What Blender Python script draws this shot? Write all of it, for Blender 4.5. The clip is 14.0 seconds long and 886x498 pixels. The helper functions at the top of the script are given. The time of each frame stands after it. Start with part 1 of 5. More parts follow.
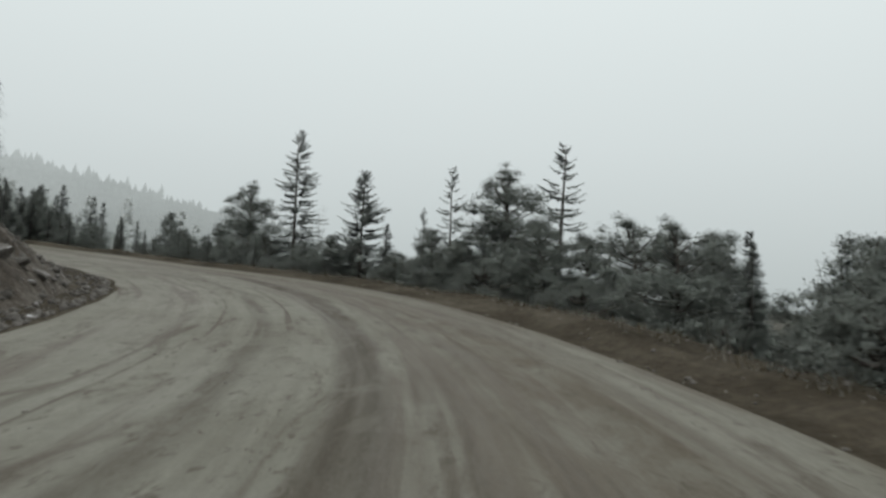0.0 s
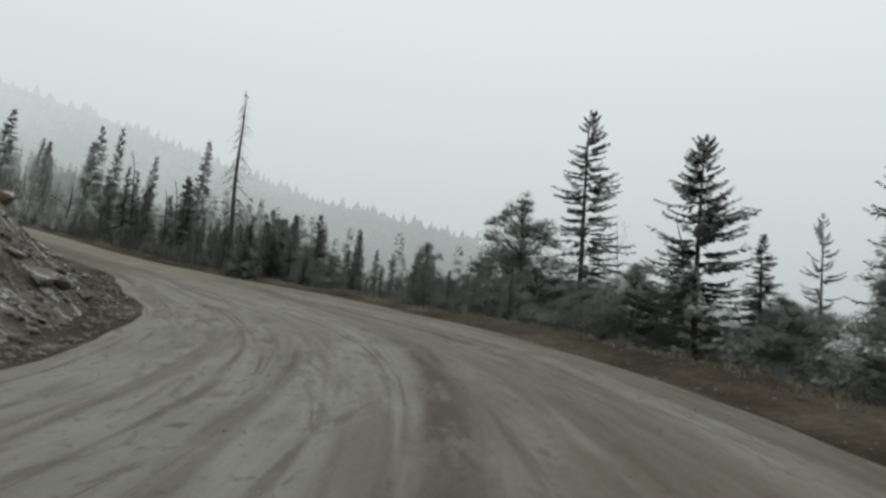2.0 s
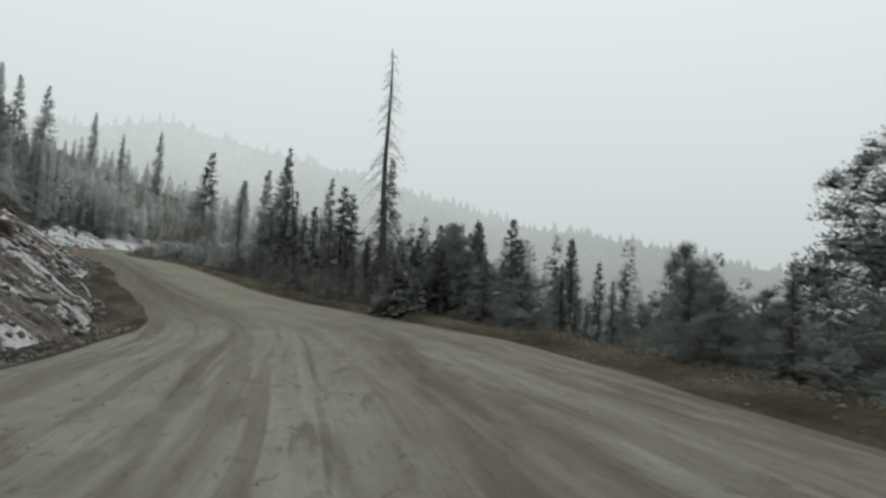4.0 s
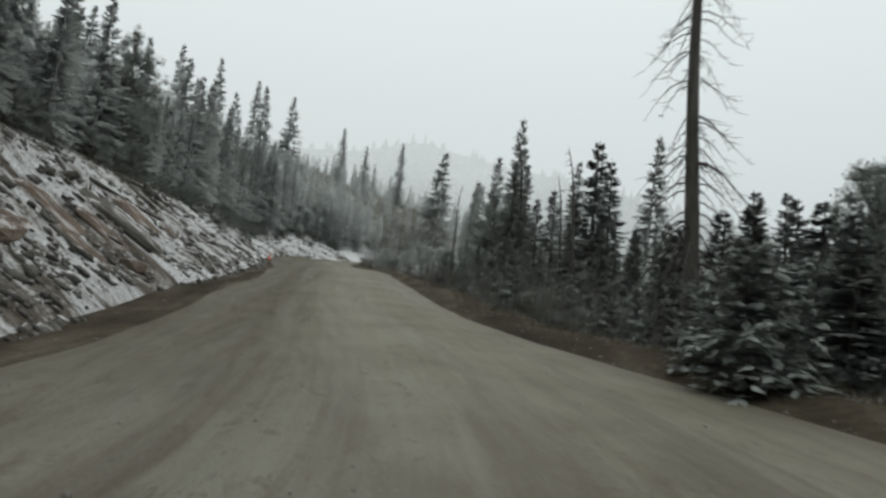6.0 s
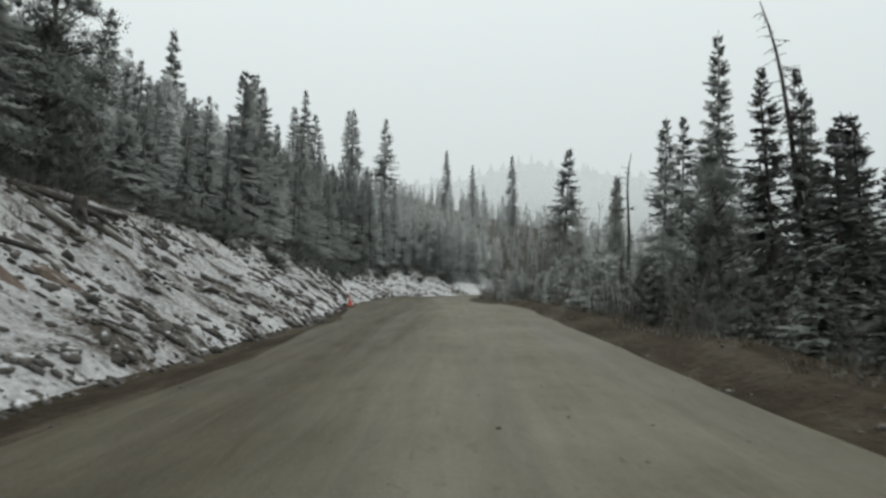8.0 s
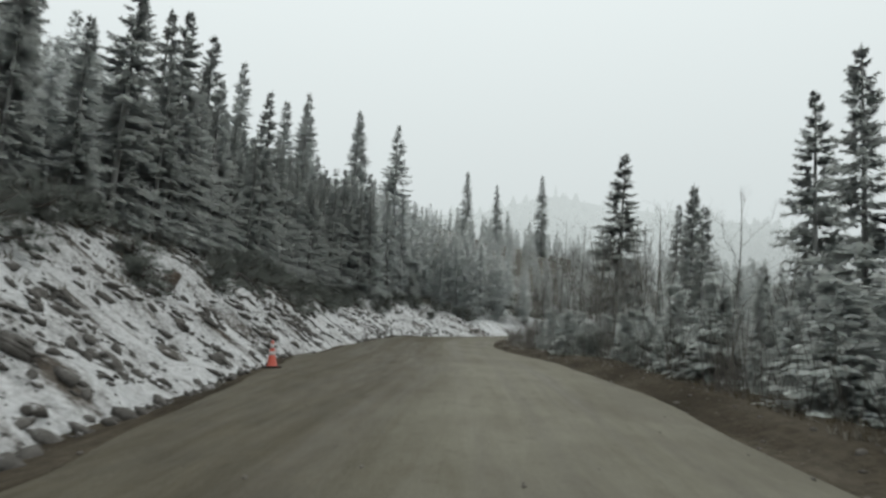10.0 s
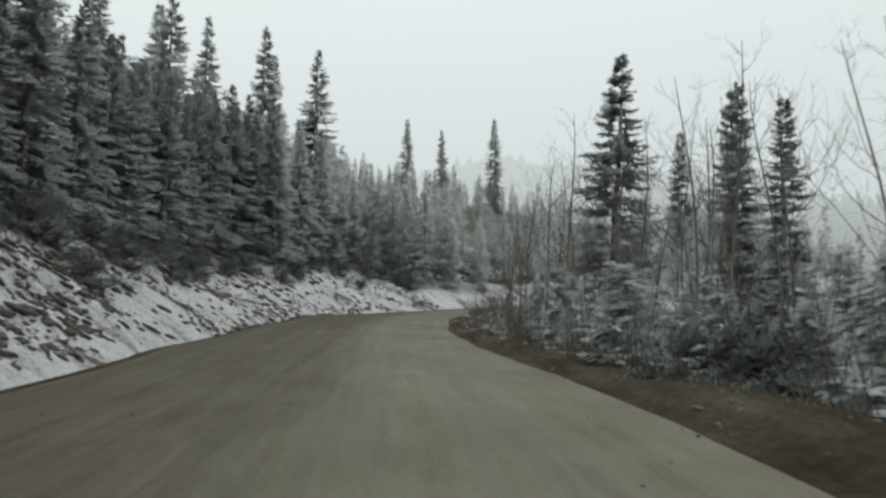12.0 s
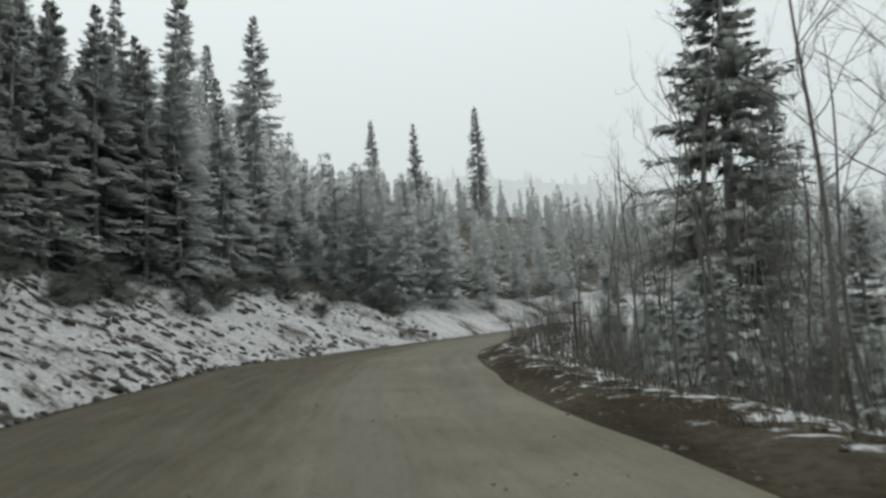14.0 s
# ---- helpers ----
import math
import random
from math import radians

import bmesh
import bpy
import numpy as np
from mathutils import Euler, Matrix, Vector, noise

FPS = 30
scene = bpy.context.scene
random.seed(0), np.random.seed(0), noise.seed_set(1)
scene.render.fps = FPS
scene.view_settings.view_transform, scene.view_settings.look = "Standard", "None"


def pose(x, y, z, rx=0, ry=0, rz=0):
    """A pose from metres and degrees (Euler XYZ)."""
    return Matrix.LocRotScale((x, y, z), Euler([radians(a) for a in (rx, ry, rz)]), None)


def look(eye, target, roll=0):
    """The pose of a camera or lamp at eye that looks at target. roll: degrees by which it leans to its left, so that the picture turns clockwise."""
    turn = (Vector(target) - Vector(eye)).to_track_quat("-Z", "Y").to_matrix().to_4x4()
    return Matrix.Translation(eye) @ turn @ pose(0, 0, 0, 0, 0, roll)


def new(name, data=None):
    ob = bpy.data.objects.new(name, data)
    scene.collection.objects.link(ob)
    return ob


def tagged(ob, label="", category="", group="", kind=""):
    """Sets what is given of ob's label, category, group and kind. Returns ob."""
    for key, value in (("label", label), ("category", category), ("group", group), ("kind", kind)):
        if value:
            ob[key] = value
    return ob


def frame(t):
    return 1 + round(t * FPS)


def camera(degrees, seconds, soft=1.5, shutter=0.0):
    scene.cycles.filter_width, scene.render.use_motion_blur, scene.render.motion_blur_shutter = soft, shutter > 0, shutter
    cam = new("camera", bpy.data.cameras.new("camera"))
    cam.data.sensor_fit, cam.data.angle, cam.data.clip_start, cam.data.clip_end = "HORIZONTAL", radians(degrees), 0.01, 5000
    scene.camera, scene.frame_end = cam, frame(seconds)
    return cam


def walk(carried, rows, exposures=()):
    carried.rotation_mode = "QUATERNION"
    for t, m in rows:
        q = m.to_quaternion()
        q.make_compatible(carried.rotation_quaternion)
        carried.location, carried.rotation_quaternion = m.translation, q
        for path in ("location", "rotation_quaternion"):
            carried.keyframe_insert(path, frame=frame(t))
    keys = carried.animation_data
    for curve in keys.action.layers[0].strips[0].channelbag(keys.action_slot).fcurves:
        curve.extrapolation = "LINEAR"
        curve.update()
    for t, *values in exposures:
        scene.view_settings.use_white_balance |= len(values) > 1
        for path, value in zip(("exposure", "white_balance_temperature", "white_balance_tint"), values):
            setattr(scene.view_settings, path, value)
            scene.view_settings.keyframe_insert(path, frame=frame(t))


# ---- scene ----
cam = camera(62.83, 14.0, 2.7, 0.2)
PATH = [
    (0.0, pose(0.000, 0.000, 1.450, 94.42, -2.94, -0.00)),
    (0.5, pose(-0.131, 4.698, 1.725, 94.82, -2.86, 4.41)),
    (1.0, pose(-0.599, 9.943, 2.042, 94.97, -3.72, 9.93)),
    (1.5, pose(-1.458, 14.568, 2.379, 97.32, -4.46, 15.67)),
    (2.0, pose(-2.728, 19.110, 2.667, 96.27, -5.19, 24.35)),
    (2.5, pose(-4.372, 23.402, 3.016, 96.04, -3.91, 26.00)),
    (3.0, pose(-6.575, 27.591, 3.306, 96.07, -4.13, 32.18)),
    (3.5, pose(-9.075, 31.160, 3.568, 96.16, -2.01, 35.90)),
    (4.0, pose(-11.848, 34.478, 3.837, 97.19, -3.14, 41.65)),
    (4.2, pose(-13.154, 35.853, 3.953, 96.91, -2.68, 43.75)),
    (6.3, pose(-28.794, 47.642, 5.273, 97.57, -6.74, 64.32)),
    (6.5, pose(-30.565, 48.380, 5.454, 97.74, -6.70, 66.40)),
    (7.0, pose(-34.970, 50.334, 5.900, 98.32, -3.22, 69.05)),
    (7.5, pose(-39.127, 51.800, 6.329, 99.40, -2.34, 70.38)),
    (8.0, pose(-43.672, 53.300, 6.846, 99.01, -0.27, 70.86)),
    (8.2, pose(-45.425, 53.814, 7.026, 98.62, -1.34, 70.53)),
    (10.3, pose(-64.045, 60.591, 9.496, 102.12, -2.48, 71.80)),
    (10.5, pose(-65.942, 61.327, 9.706, 102.09, -3.04, 70.23)),
    (11.0, pose(-70.791, 63.182, 10.267, 100.39, -4.49, 68.37)),
    (11.5, pose(-75.111, 64.764, 10.743, 96.78, 0.27, 69.80)),
    (12.0, pose(-79.327, 66.228, 11.339, 99.28, -0.11, 67.85)),
    (12.5, pose(-83.910, 67.761, 11.813, 99.79, 1.23, 66.91)),
    (13.0, pose(-88.304, 69.100, 12.213, 97.89, 3.46, 70.08)),
    (13.5, pose(-92.836, 70.479, 12.609, 97.84, 4.45, 69.18)),
    (14.0, pose(-97.409, 71.869, 13.011, 101.29, 4.09, 66.04)),
]
walk(cam, PATH)

# ---------------------------------------------------------------- sky and light
world = bpy.data.worlds.new("overcast_sky")
scene.world = world
world.use_nodes = True
wt = world.node_tree
wt.nodes.clear()
w_out = wt.nodes.new("ShaderNodeOutputWorld")
w_bg = wt.nodes.new("ShaderNodeBackground")
w_sky = wt.nodes.new("ShaderNodeTexSky")
w_sky.sky_type = "NISHITA"
w_sky.sun_disc = False
w_sky.sun_elevation = radians(65)
w_sky.sun_rotation = radians(200)
w_sky.dust_density = 6.0
w_hsv = wt.nodes.new("ShaderNodeHueSaturation")
w_hsv.inputs["Saturation"].default_value = 0.05
w_hsv.inputs["Value"].default_value = 0.1
w_geo = wt.nodes.new("ShaderNodeTexCoord")
w_sep = wt.nodes.new("ShaderNodeSeparateXYZ")
w_ramp = wt.nodes.new("ShaderNodeValToRGB")
w_ramp.color_ramp.elements[0].position = 0.0
w_ramp.color_ramp.elements[0].color = (0.51, 0.565, 0.563, 1)
w_ramp.color_ramp.elements[1].position = 0.62
w_ramp.color_ramp.elements[1].color = (0.92, 1.0, 1.0, 1)
w_mid = w_ramp.color_ramp.elements.new(0.22)
w_mid.color = (0.69, 0.755, 0.757, 1)
w_mix = wt.nodes.new("ShaderNodeMix")
w_mix.data_type = "RGBA"
w_mix.inputs["Factor"].default_value = 0.9
wt.links.new(w_sky.outputs["Color"], w_hsv.inputs["Color"])
wt.links.new(w_geo.outputs["Generated"], w_sep.inputs[0])
wt.links.new(w_sep.outputs["Z"], w_ramp.inputs["Fac"])
wt.links.new(w_hsv.outputs["Color"], w_mix.inputs[6])
wt.links.new(w_ramp.outputs["Color"], w_mix.inputs[7])
wt.links.new(w_mix.outputs[2], w_bg.inputs["Color"])
w_bg.inputs["Strength"].default_value = 1.0
wt.links.new(w_bg.outputs["Background"], w_out.inputs["Surface"])

sun_data = bpy.data.lights.new("sun", "SUN")
sun_data.energy = 1.4
sun_data.angle = radians(120)
sun_data.color = (1.0, 0.97, 0.93)
sun = new("sun", sun_data)
sun.matrix_basis = look((0, 0, 80), (16, -33, 0))


# ---------------------------------------------------------------- materials
class Mat:
    """A small builder of node materials."""

    def __init__(self, name, rough=0.85, spec=0.3):
        self.m = bpy.data.materials.new(name)
        self.m.use_nodes = True
        self.t = self.m.node_tree
        self.b = self.t.nodes["Principled BSDF"]
        self.b.inputs["Roughness"].default_value = rough
        self.b.inputs["Specular IOR Level"].default_value = spec
        self.c = self.t.nodes.new("ShaderNodeTexCoord")

    def link(self, a, b):
        self.t.links.new(a, b)

    def coord(self, scale=(1, 1, 1), uv=False, rot=(0, 0, 0)):
        n = self.t.nodes.new("ShaderNodeMapping")
        n.inputs["Scale"].default_value = scale
        n.inputs["Rotation"].default_value = [radians(a) for a in rot]
        self.link(self.c.outputs["UV" if uv else "Object"], n.inputs["Vector"])
        return n.outputs[0]

    def noise(self, scale, detail=4, rough=0.55, vec=None, distort=0.0):
        n = self.t.nodes.new("ShaderNodeTexNoise")
        n.inputs["Scale"].default_value = scale
        n.inputs["Detail"].default_value = detail
        n.inputs["Roughness"].default_value = rough
        n.inputs["Distortion"].default_value = distort
        self.link(vec if vec is not None else self.c.outputs["Object"], n.inputs["Vector"])
        return n.outputs["Fac"]

    def voronoi(self, scale, vec=None, feature="F1"):
        n = self.t.nodes.new("ShaderNodeTexVoronoi")
        n.feature = feature
        n.inputs["Scale"].default_value = scale
        self.link(vec if vec is not None else self.c.outputs["Object"], n.inputs["Vector"])
        return n.outputs["Distance"]

    def ramp(self, fac, *stops):
        n = self.t.nodes.new("ShaderNodeValToRGB")
        e = n.color_ramp.elements
        while len(e) < len(stops):
            e.new(0.5)
        for k, (p, col) in enumerate(stops):
            e[k].position = p
            e[k].color = (*col, 1) if isinstance(col, tuple) else (col, col, col, 1)
        self.link(fac, n.inputs["Fac"])
        return n.outputs["Color"]

    def math(self, op, a, b):
        n = self.t.nodes.new("ShaderNodeMath")
        n.operation = op
        for k, v in enumerate((a, b)):
            if isinstance(v, (int, float)):
                n.inputs[k].default_value = v
            else:
                self.link(v, n.inputs[k])
        return n.outputs[0]

    def mix(self, fac, a, b, mode="MIX"):
        n = self.t.nodes.new("ShaderNodeMix")
        n.data_type = "RGBA"
        n.blend_type = mode
        for k, v in ((0, fac), (6, a), (7, b)):
            if isinstance(v, (int, float)):
                n.inputs[k].default_value = v
            elif isinstance(v, tuple):
                n.inputs[k].default_value = (*v, 1)
            else:
                self.link(v, n.inputs[k])
        return n.outputs[2]

    def up(self):
        n = self.t.nodes.new("ShaderNodeNewGeometry")
        s = self.t.nodes.new("ShaderNodeSeparateXYZ")
        self.link(n.outputs["Normal"], s.inputs[0])
        return s.outputs["Z"]

    def random(self):
        return self.t.nodes.new("ShaderNodeObjectInfo").outputs["Random"]

    def island(self):
        return self.t.nodes.new("ShaderNodeNewGeometry").outputs["Random Per Island"]

    def bump(self, height, strength=0.5, dist=0.05):
        n = self.t.nodes.new("ShaderNodeBump")
        n.inputs["Strength"].default_value = strength
        n.inputs["Distance"].default_value = dist
        self.link(height, n.inputs["Height"])
        self.link(n.outputs[0], self.b.inputs["Normal"])

    def color(self, c):
        if isinstance(c, tuple):
            self.b.inputs["Base Color"].default_value = (*c, 1)
        else:
            self.link(c, self.b.inputs["Base Color"])
        return self

    def rough(self, f):
        self.link(f, self.b.inputs["Roughness"])


def road_material():
    """Wet gravel: pale packed lanes, dark damp wheel tracks; smoother and browner up the road."""
    m = Mat("wet_gravel", 0.8, 0.12)
    sep = m.t.nodes.new("ShaderNodeSeparateXYZ")
    m.link(m.c.outputs["UV"], sep.inputs[0])

    def span(source, a, b, lo, hi):
        n = m.t.nodes.new("ShaderNodeMapRange")
        n.interpolation_type = "SMOOTHSTEP"
        for k, v in ((1, a), (2, b), (3, lo), (4, hi)):
            n.inputs[k].default_value = v
        m.link(source, n.inputs[0])
        return n.outputs[0]

    wander = m.math("ADD", sep.outputs["X"], m.math("MULTIPLY", m.math("SUBTRACT", m.noise(0.09, 2, 0.5, m.coord((0.2, 1, 1), uv=True)), 0.5), 1.6))
    tracks = m.noise(0.80, 5, 0.55, m.coord((1.0, 0.05, 1), uv=True), 0.9)
    fine_tracks = m.noise(4.5, 3, 0.6, m.coord((1.0, 0.09, 1), uv=True), 0.4)
    patches = m.noise(0.35, 5, 0.65)
    churn = m.noise(1.6, 5, 0.65, m.coord((1.0, 0.35, 1), uv=True), 0.6)
    grain = m.noise(22, 3, 0.7)
    pebbles = m.voronoi(16)
    pale = m.ramp(patches, (0.3, (0.115, 0.104, 0.086)), (0.7, (0.178, 0.167, 0.146)))
    pale = m.mix(m.ramp(tracks, (0.41, 0.9), (0.49, 0.0)), pale, (0.070, 0.056, 0.043))
    # damp brown outer lane and a dark wheel track along it
    outer = m.math("MULTIPLY", span(wander, -0.6, 1.5, 0.0, 1.0), m.ramp(churn, (0.36, 0.35), (0.56, 1.0)))
    streak = m.math("SUBTRACT", 1.0, m.math("MULTIPLY", span(wander, 2.3, 2.8, 0.0, 0.75), span(wander, 3.3, 3.9, 1.0, 0.0)))
    c = m.mix(m.math("MULTIPLY", m.math("MULTIPLY", outer, streak), 0.85), pale, (0.066, 0.049, 0.034))
    bend = m.math("SUBTRACT", m.math("ADD", m.math("MULTIPLY", wander, 0.4), m.math("MULTIPLY", sep.outputs["X"], 0.6)), span(sep.outputs["Y"], 12.0, 68.0, -0.5, 2.5))
    core = m.math("MULTIPLY", span(bend, -0.42, -0.15, 0.0, 1.0), span(bend, 0.15, 0.45, 1.0, 0.0))
    second = m.math("MULTIPLY", span(wander, -2.35, -2.15, 0.0, 0.55), span(wander, -2.0, -1.75, 1.0, 0.0))
    c = m.mix(m.math("MULTIPLY", m.math("ADD", core, second), m.ramp(churn, (0.36, 0.45), (0.52, 1.0))), c, (0.040, 0.031, 0.022))
    # single tyre tracks: thin dark ruts and the pale ridges between them
    ruts = m.noise(1.9, 2, 0.5, m.coord((1.0, 0.03, 1), uv=True), 1.1)
    broken = m.ramp(churn, (0.34, 0.35), (0.50, 1.0))
    c = m.mix(m.math("MULTIPLY", m.ramp(ruts, (0.36, 0.8), (0.43, 0.0)), broken), c, (0.052, 0.040, 0.029))
    c = m.mix(m.math("MULTIPLY", m.ramp(ruts, (0.56, 0.0), (0.66, 0.30)), broken), c, (0.215, 0.200, 0.174))
    # wet blotches and clods along the tracks
    blots = m.noise(1.1, 6, 0.7, m.coord((1.0, 0.22, 1), uv=True), 1.4)
    clods = m.noise(5.5, 4, 0.7, m.coord((1.0, 0.5, 1), uv=True), 0.8)
    c = m.mix(m.ramp(blots, (0.36, 0.75), (0.46, 0.0)), c, (0.055, 0.043, 0.032))
    c = m.mix(m.ramp(clods, (0.33, 0.55), (0.42, 0.0)), c, (0.045, 0.035, 0.026))
    upper = m.ramp(patches, (0.3, (0.099, 0.087, 0.063)), (0.7, (0.165, 0.151, 0.119)))
    upper = m.mix(m.ramp(tracks, (0.40, 0.55), (0.50, 0.0)), upper, (0.070, 0.060, 0.043))
    # the inner lane is darker and browner
    upper = m.mix(span(wander, 0.2, -2.2, 0.0, 0.92), upper, m.ramp(churn, (0.35, (0.037, 0.030, 0.018)), (0.65, (0.066, 0.054, 0.034))))
    c = m.mix(span(sep.outputs["Y"], 52.0, 72.0, 0.0, 1.0), c, upper)
    c = m.mix(0.18, c, m.ramp(fine_tracks, (0.35, (0.075, 0.062, 0.049)), (0.6, (0.16, 0.146, 0.125))))
    c = m.mix(m.ramp(clods, (0.32, 0.35), (0.42, 0.0)), c, (0.050, 0.041, 0.028))
    c = m.mix(0.45, c, m.ramp(grain, (0.3, 0.42), (0.7, 0.62)), "OVERLAY")
    c = m.mix(m.math("MULTIPLY", m.math("LESS_THAN", pebbles, 0.16), 0.30), c, (0.21, 0.195, 0.175))
    m.color(m.mix(1.0, c, (0.935, 0.985, 0.965), "MULTIPLY"))
    m.rough(m.ramp(tracks, (0.35, 0.60), (0.6, 0.85)))
    m.bump(m.math("ADD", m.math("MULTIPLY", grain, 0.5), m.math("ADD", m.math("ADD", tracks, m.math("MULTIPLY", churn, 0.5)), m.math("MULTIPLY", fine_tracks, 0.5))), 0.5, 0.06)
    return m.m


def bank_material():
    """Cut slope: earth and broken rock; the thin snow on it grows heavier up the road."""
    m = Mat("cut_slope", 0.9, 0.2)
    big = m.noise(0.5, 5, 0.62, m.coord((0.45, 0.9, 1), uv=True, rot=(0, 0, 8)), 0.6)
    mid = m.noise(1.7, 6, 0.66, m.coord((0.26, 1.0, 1), uv=True, rot=(0, 0, 8)), 0.5)
    fine = m.noise(7.5, 5, 0.72)
    stones = m.voronoi(3.4)
    earth = m.ramp(m.noise(1.1, 6, 0.68), (0.30, (0.036, 0.030, 0.024)), (0.46, (0.078, 0.064, 0.050)), (0.58, (0.135, 0.119, 0.101)), (0.74, (0.085, 0.075, 0.065)))
    earth = m.mix(0.6, earth, m.ramp(fine, (0.3, 0.26), (0.7, 0.70)), "OVERLAY")
    f = m.math("ADD", m.math("MULTIPLY", big, 0.50), m.math("ADD", m.math("MULTIPLY", mid, 0.34), m.math("MULTIPLY", fine, 0.20)))
    sep = m.t.nodes.new("ShaderNodeSeparateXYZ")
    m.link(m.c.outputs["UV"], sep.inputs[0])
    span = m.t.nodes.new("ShaderNodeMapRange")
    for k, v in ((1, 15.0), (2, 108.0), (3, -0.080), (4, 0.066)):
        span.inputs[k].default_value = v
    m.link(sep.outputs["Y"], span.inputs[0])
    f = m.math("ADD", f, span.outputs[0])
    cover = m.ramp(f, (0.495, 0.0), (0.56, 0.75), (0.62, 1.0))
    cover = m.math("MULTIPLY", cover, m.ramp(m.up(), (0.35, 0.1), (0.68, 1.0)))
    snow_c = m.ramp(fine, (0.3, (0.44, 0.45, 0.45)), (0.7, (0.68, 0.69, 0.695)))
    m.color(m.mix(cover, earth, snow_c))
    m.bump(m.math("ADD", m.math("MULTIPLY", mid, 1.3), m.math("ADD", m.math("MULTIPLY", fine, 0.5), m.math("MULTIPLY", stones, -0.3))), 1.0, 0.3)
    return m.m


def forest_floor_material():
    m = Mat("forest_floor", 0.95, 0.1)
    a = m.noise(0.35, 5, 0.6)
    b = m.noise(2.2, 5, 0.65)
    c = m.ramp(b, (0.3, (0.055, 0.053, 0.045)), (0.55, (0.105, 0.101, 0.087)), (0.75, (0.145, 0.145, 0.125)))
    f = m.math("ADD", m.math("MULTIPLY", a, 0.6), m.math("MULTIPLY", b, 0.4))
    sep = m.t.nodes.new("ShaderNodeSeparateXYZ")
    m.link(m.c.outputs["Object"], sep.inputs[0])
    west = m.t.nodes.new("ShaderNodeMapRange")
    for k, v in ((1, -60.0), (2, -112.0), (3, -0.10), (4, -0.05)):
        west.inputs[k].default_value = v
    m.link(sep.outputs["X"], west.inputs[0])
    snow = m.ramp(m.math("ADD", f, west.outputs[0]), (0.53, 0.0), (0.60, 1.0))
    m.color(m.mix(snow, c, (0.62, 0.64, 0.65)))
    m.bump(b, 0.7, 0.2)
    return m.m


def verge_material():
    m = Mat("verge_earth", 0.95, 0.06)
    a = m.noise(0.8, 5, 0.6, m.coord((1.0, 0.25, 1), uv=True))
    b = m.noise(5.0, 5, 0.75)
    c = m.ramp(a, (0.32, (0.024, 0.020, 0.013)), (0.5, (0.053, 0.044, 0.031)), (0.7, (0.098, 0.086, 0.066)))
    c = m.mix(0.7, c, m.ramp(b, (0.3, 0.24), (0.7, 0.72)), "OVERLAY")
    sep = m.t.nodes.new("ShaderNodeSeparateXYZ")
    m.link(m.c.outputs["UV"], sep.inputs[0])
    # snow lies past an outer line that comes nearer the road round the last bend
    line = m.t.nodes.new("ShaderNodeMapRange")
    for k, v in ((1, 100.0), (2, 143.0), (3, 8.2), (4, 4.2)):
        line.inputs[k].default_value = v
    m.link(sep.outputs["Y"], line.inputs[0])
    past = m.math("SUBTRACT", sep.outputs["X"], line.outputs[0])
    drift = m.math("ADD", m.math("MULTIPLY", past, 0.10), m.math("ADD", m.math("MULTIPLY", a, 0.35), m.math("MULTIPLY", m.noise(1.7, 5, 0.65), 0.65)))
    snow = m.ramp(drift, (0.50, 0.0), (0.56, 0.85))
    m.color(m.mix(snow, c, (0.70, 0.72, 0.73)))
    m.bump(b, 1.0, 0.14)
    return m.m


def needle_material(name, dark, light, snow, side_white=0.1, rough=0.75, bare=0.45, thin_share=0.45, shaped=True, dense=True):
    """Conifer needles, thin enough to let some light through. snow: how white the upper sides are; side_white: how much
    of that white the other sides get, painting haze onto conifers.
    shaped: the sprays are soft tufts of needles, so they take the light by the way they grow, which the mesh holds.
    dense: thick tufts, which pass their light on the same way."""
    m = Mat(name, rough, 0.2)
    if shaped:
        grown = m.t.nodes.new("ShaderNodeAttribute")
        grown.attribute_name = "outward"
        turn = m.t.nodes.new("ShaderNodeVectorTransform")
        turn.vector_type, turn.convert_from, turn.convert_to = "NORMAL", "OBJECT", "WORLD"
        m.link(grown.outputs["Vector"], turn.inputs[0])
        m.link(turn.outputs[0], m.b.inputs["Normal"])
    c = m.mix(m.island(), dark, light)
    c = m.mix(m.math("MULTIPLY", m.random(), 0.35), c, tuple(0.62 * v for v in light))
    patch = m.ramp(m.noise(1.3, 4, 0.6), (0.30, bare), (0.68, 1.0))
    f = m.math("MULTIPLY", m.math("MULTIPLY", m.ramp(m.up(), (0.0, side_white), (0.7, 1.0)), patch), snow)
    c = m.mix(f, c, (0.78, 0.815, 0.815))
    m.color(c)
    thin = m.t.nodes.new("ShaderNodeBsdfTranslucent")
    m.link(c, thin.inputs["Color"])
    if shaped and dense:
        m.link(turn.outputs[0], thin.inputs["Normal"])
    both = m.t.nodes.new("ShaderNodeMixShader")
    both.inputs[0].default_value = thin_share
    m.link(m.b.outputs[0], both.inputs[1])
    m.link(thin.outputs[0], both.inputs[2])
    m.link(both.outputs[0], m.t.nodes["Material Output"].inputs["Surface"])
    return m.m


def bark_material(name, a, b, scale=6.0, stretch=0.2):
    m = Mat(name, 0.92, 0.15)
    v = m.coord((1, 1, stretch))
    n = m.noise(scale, 5, 0.65, v)
    g = m.noise(1.1, 3, 0.5)
    c = m.ramp(n, (0.32, a), (0.68, b))
    c = m.mix(m.math("MULTIPLY", g, 0.4), c, tuple(0.6 * x for x in a))
    m.color(c)
    m.bump(n, 0.8, 0.02)
    return m.m


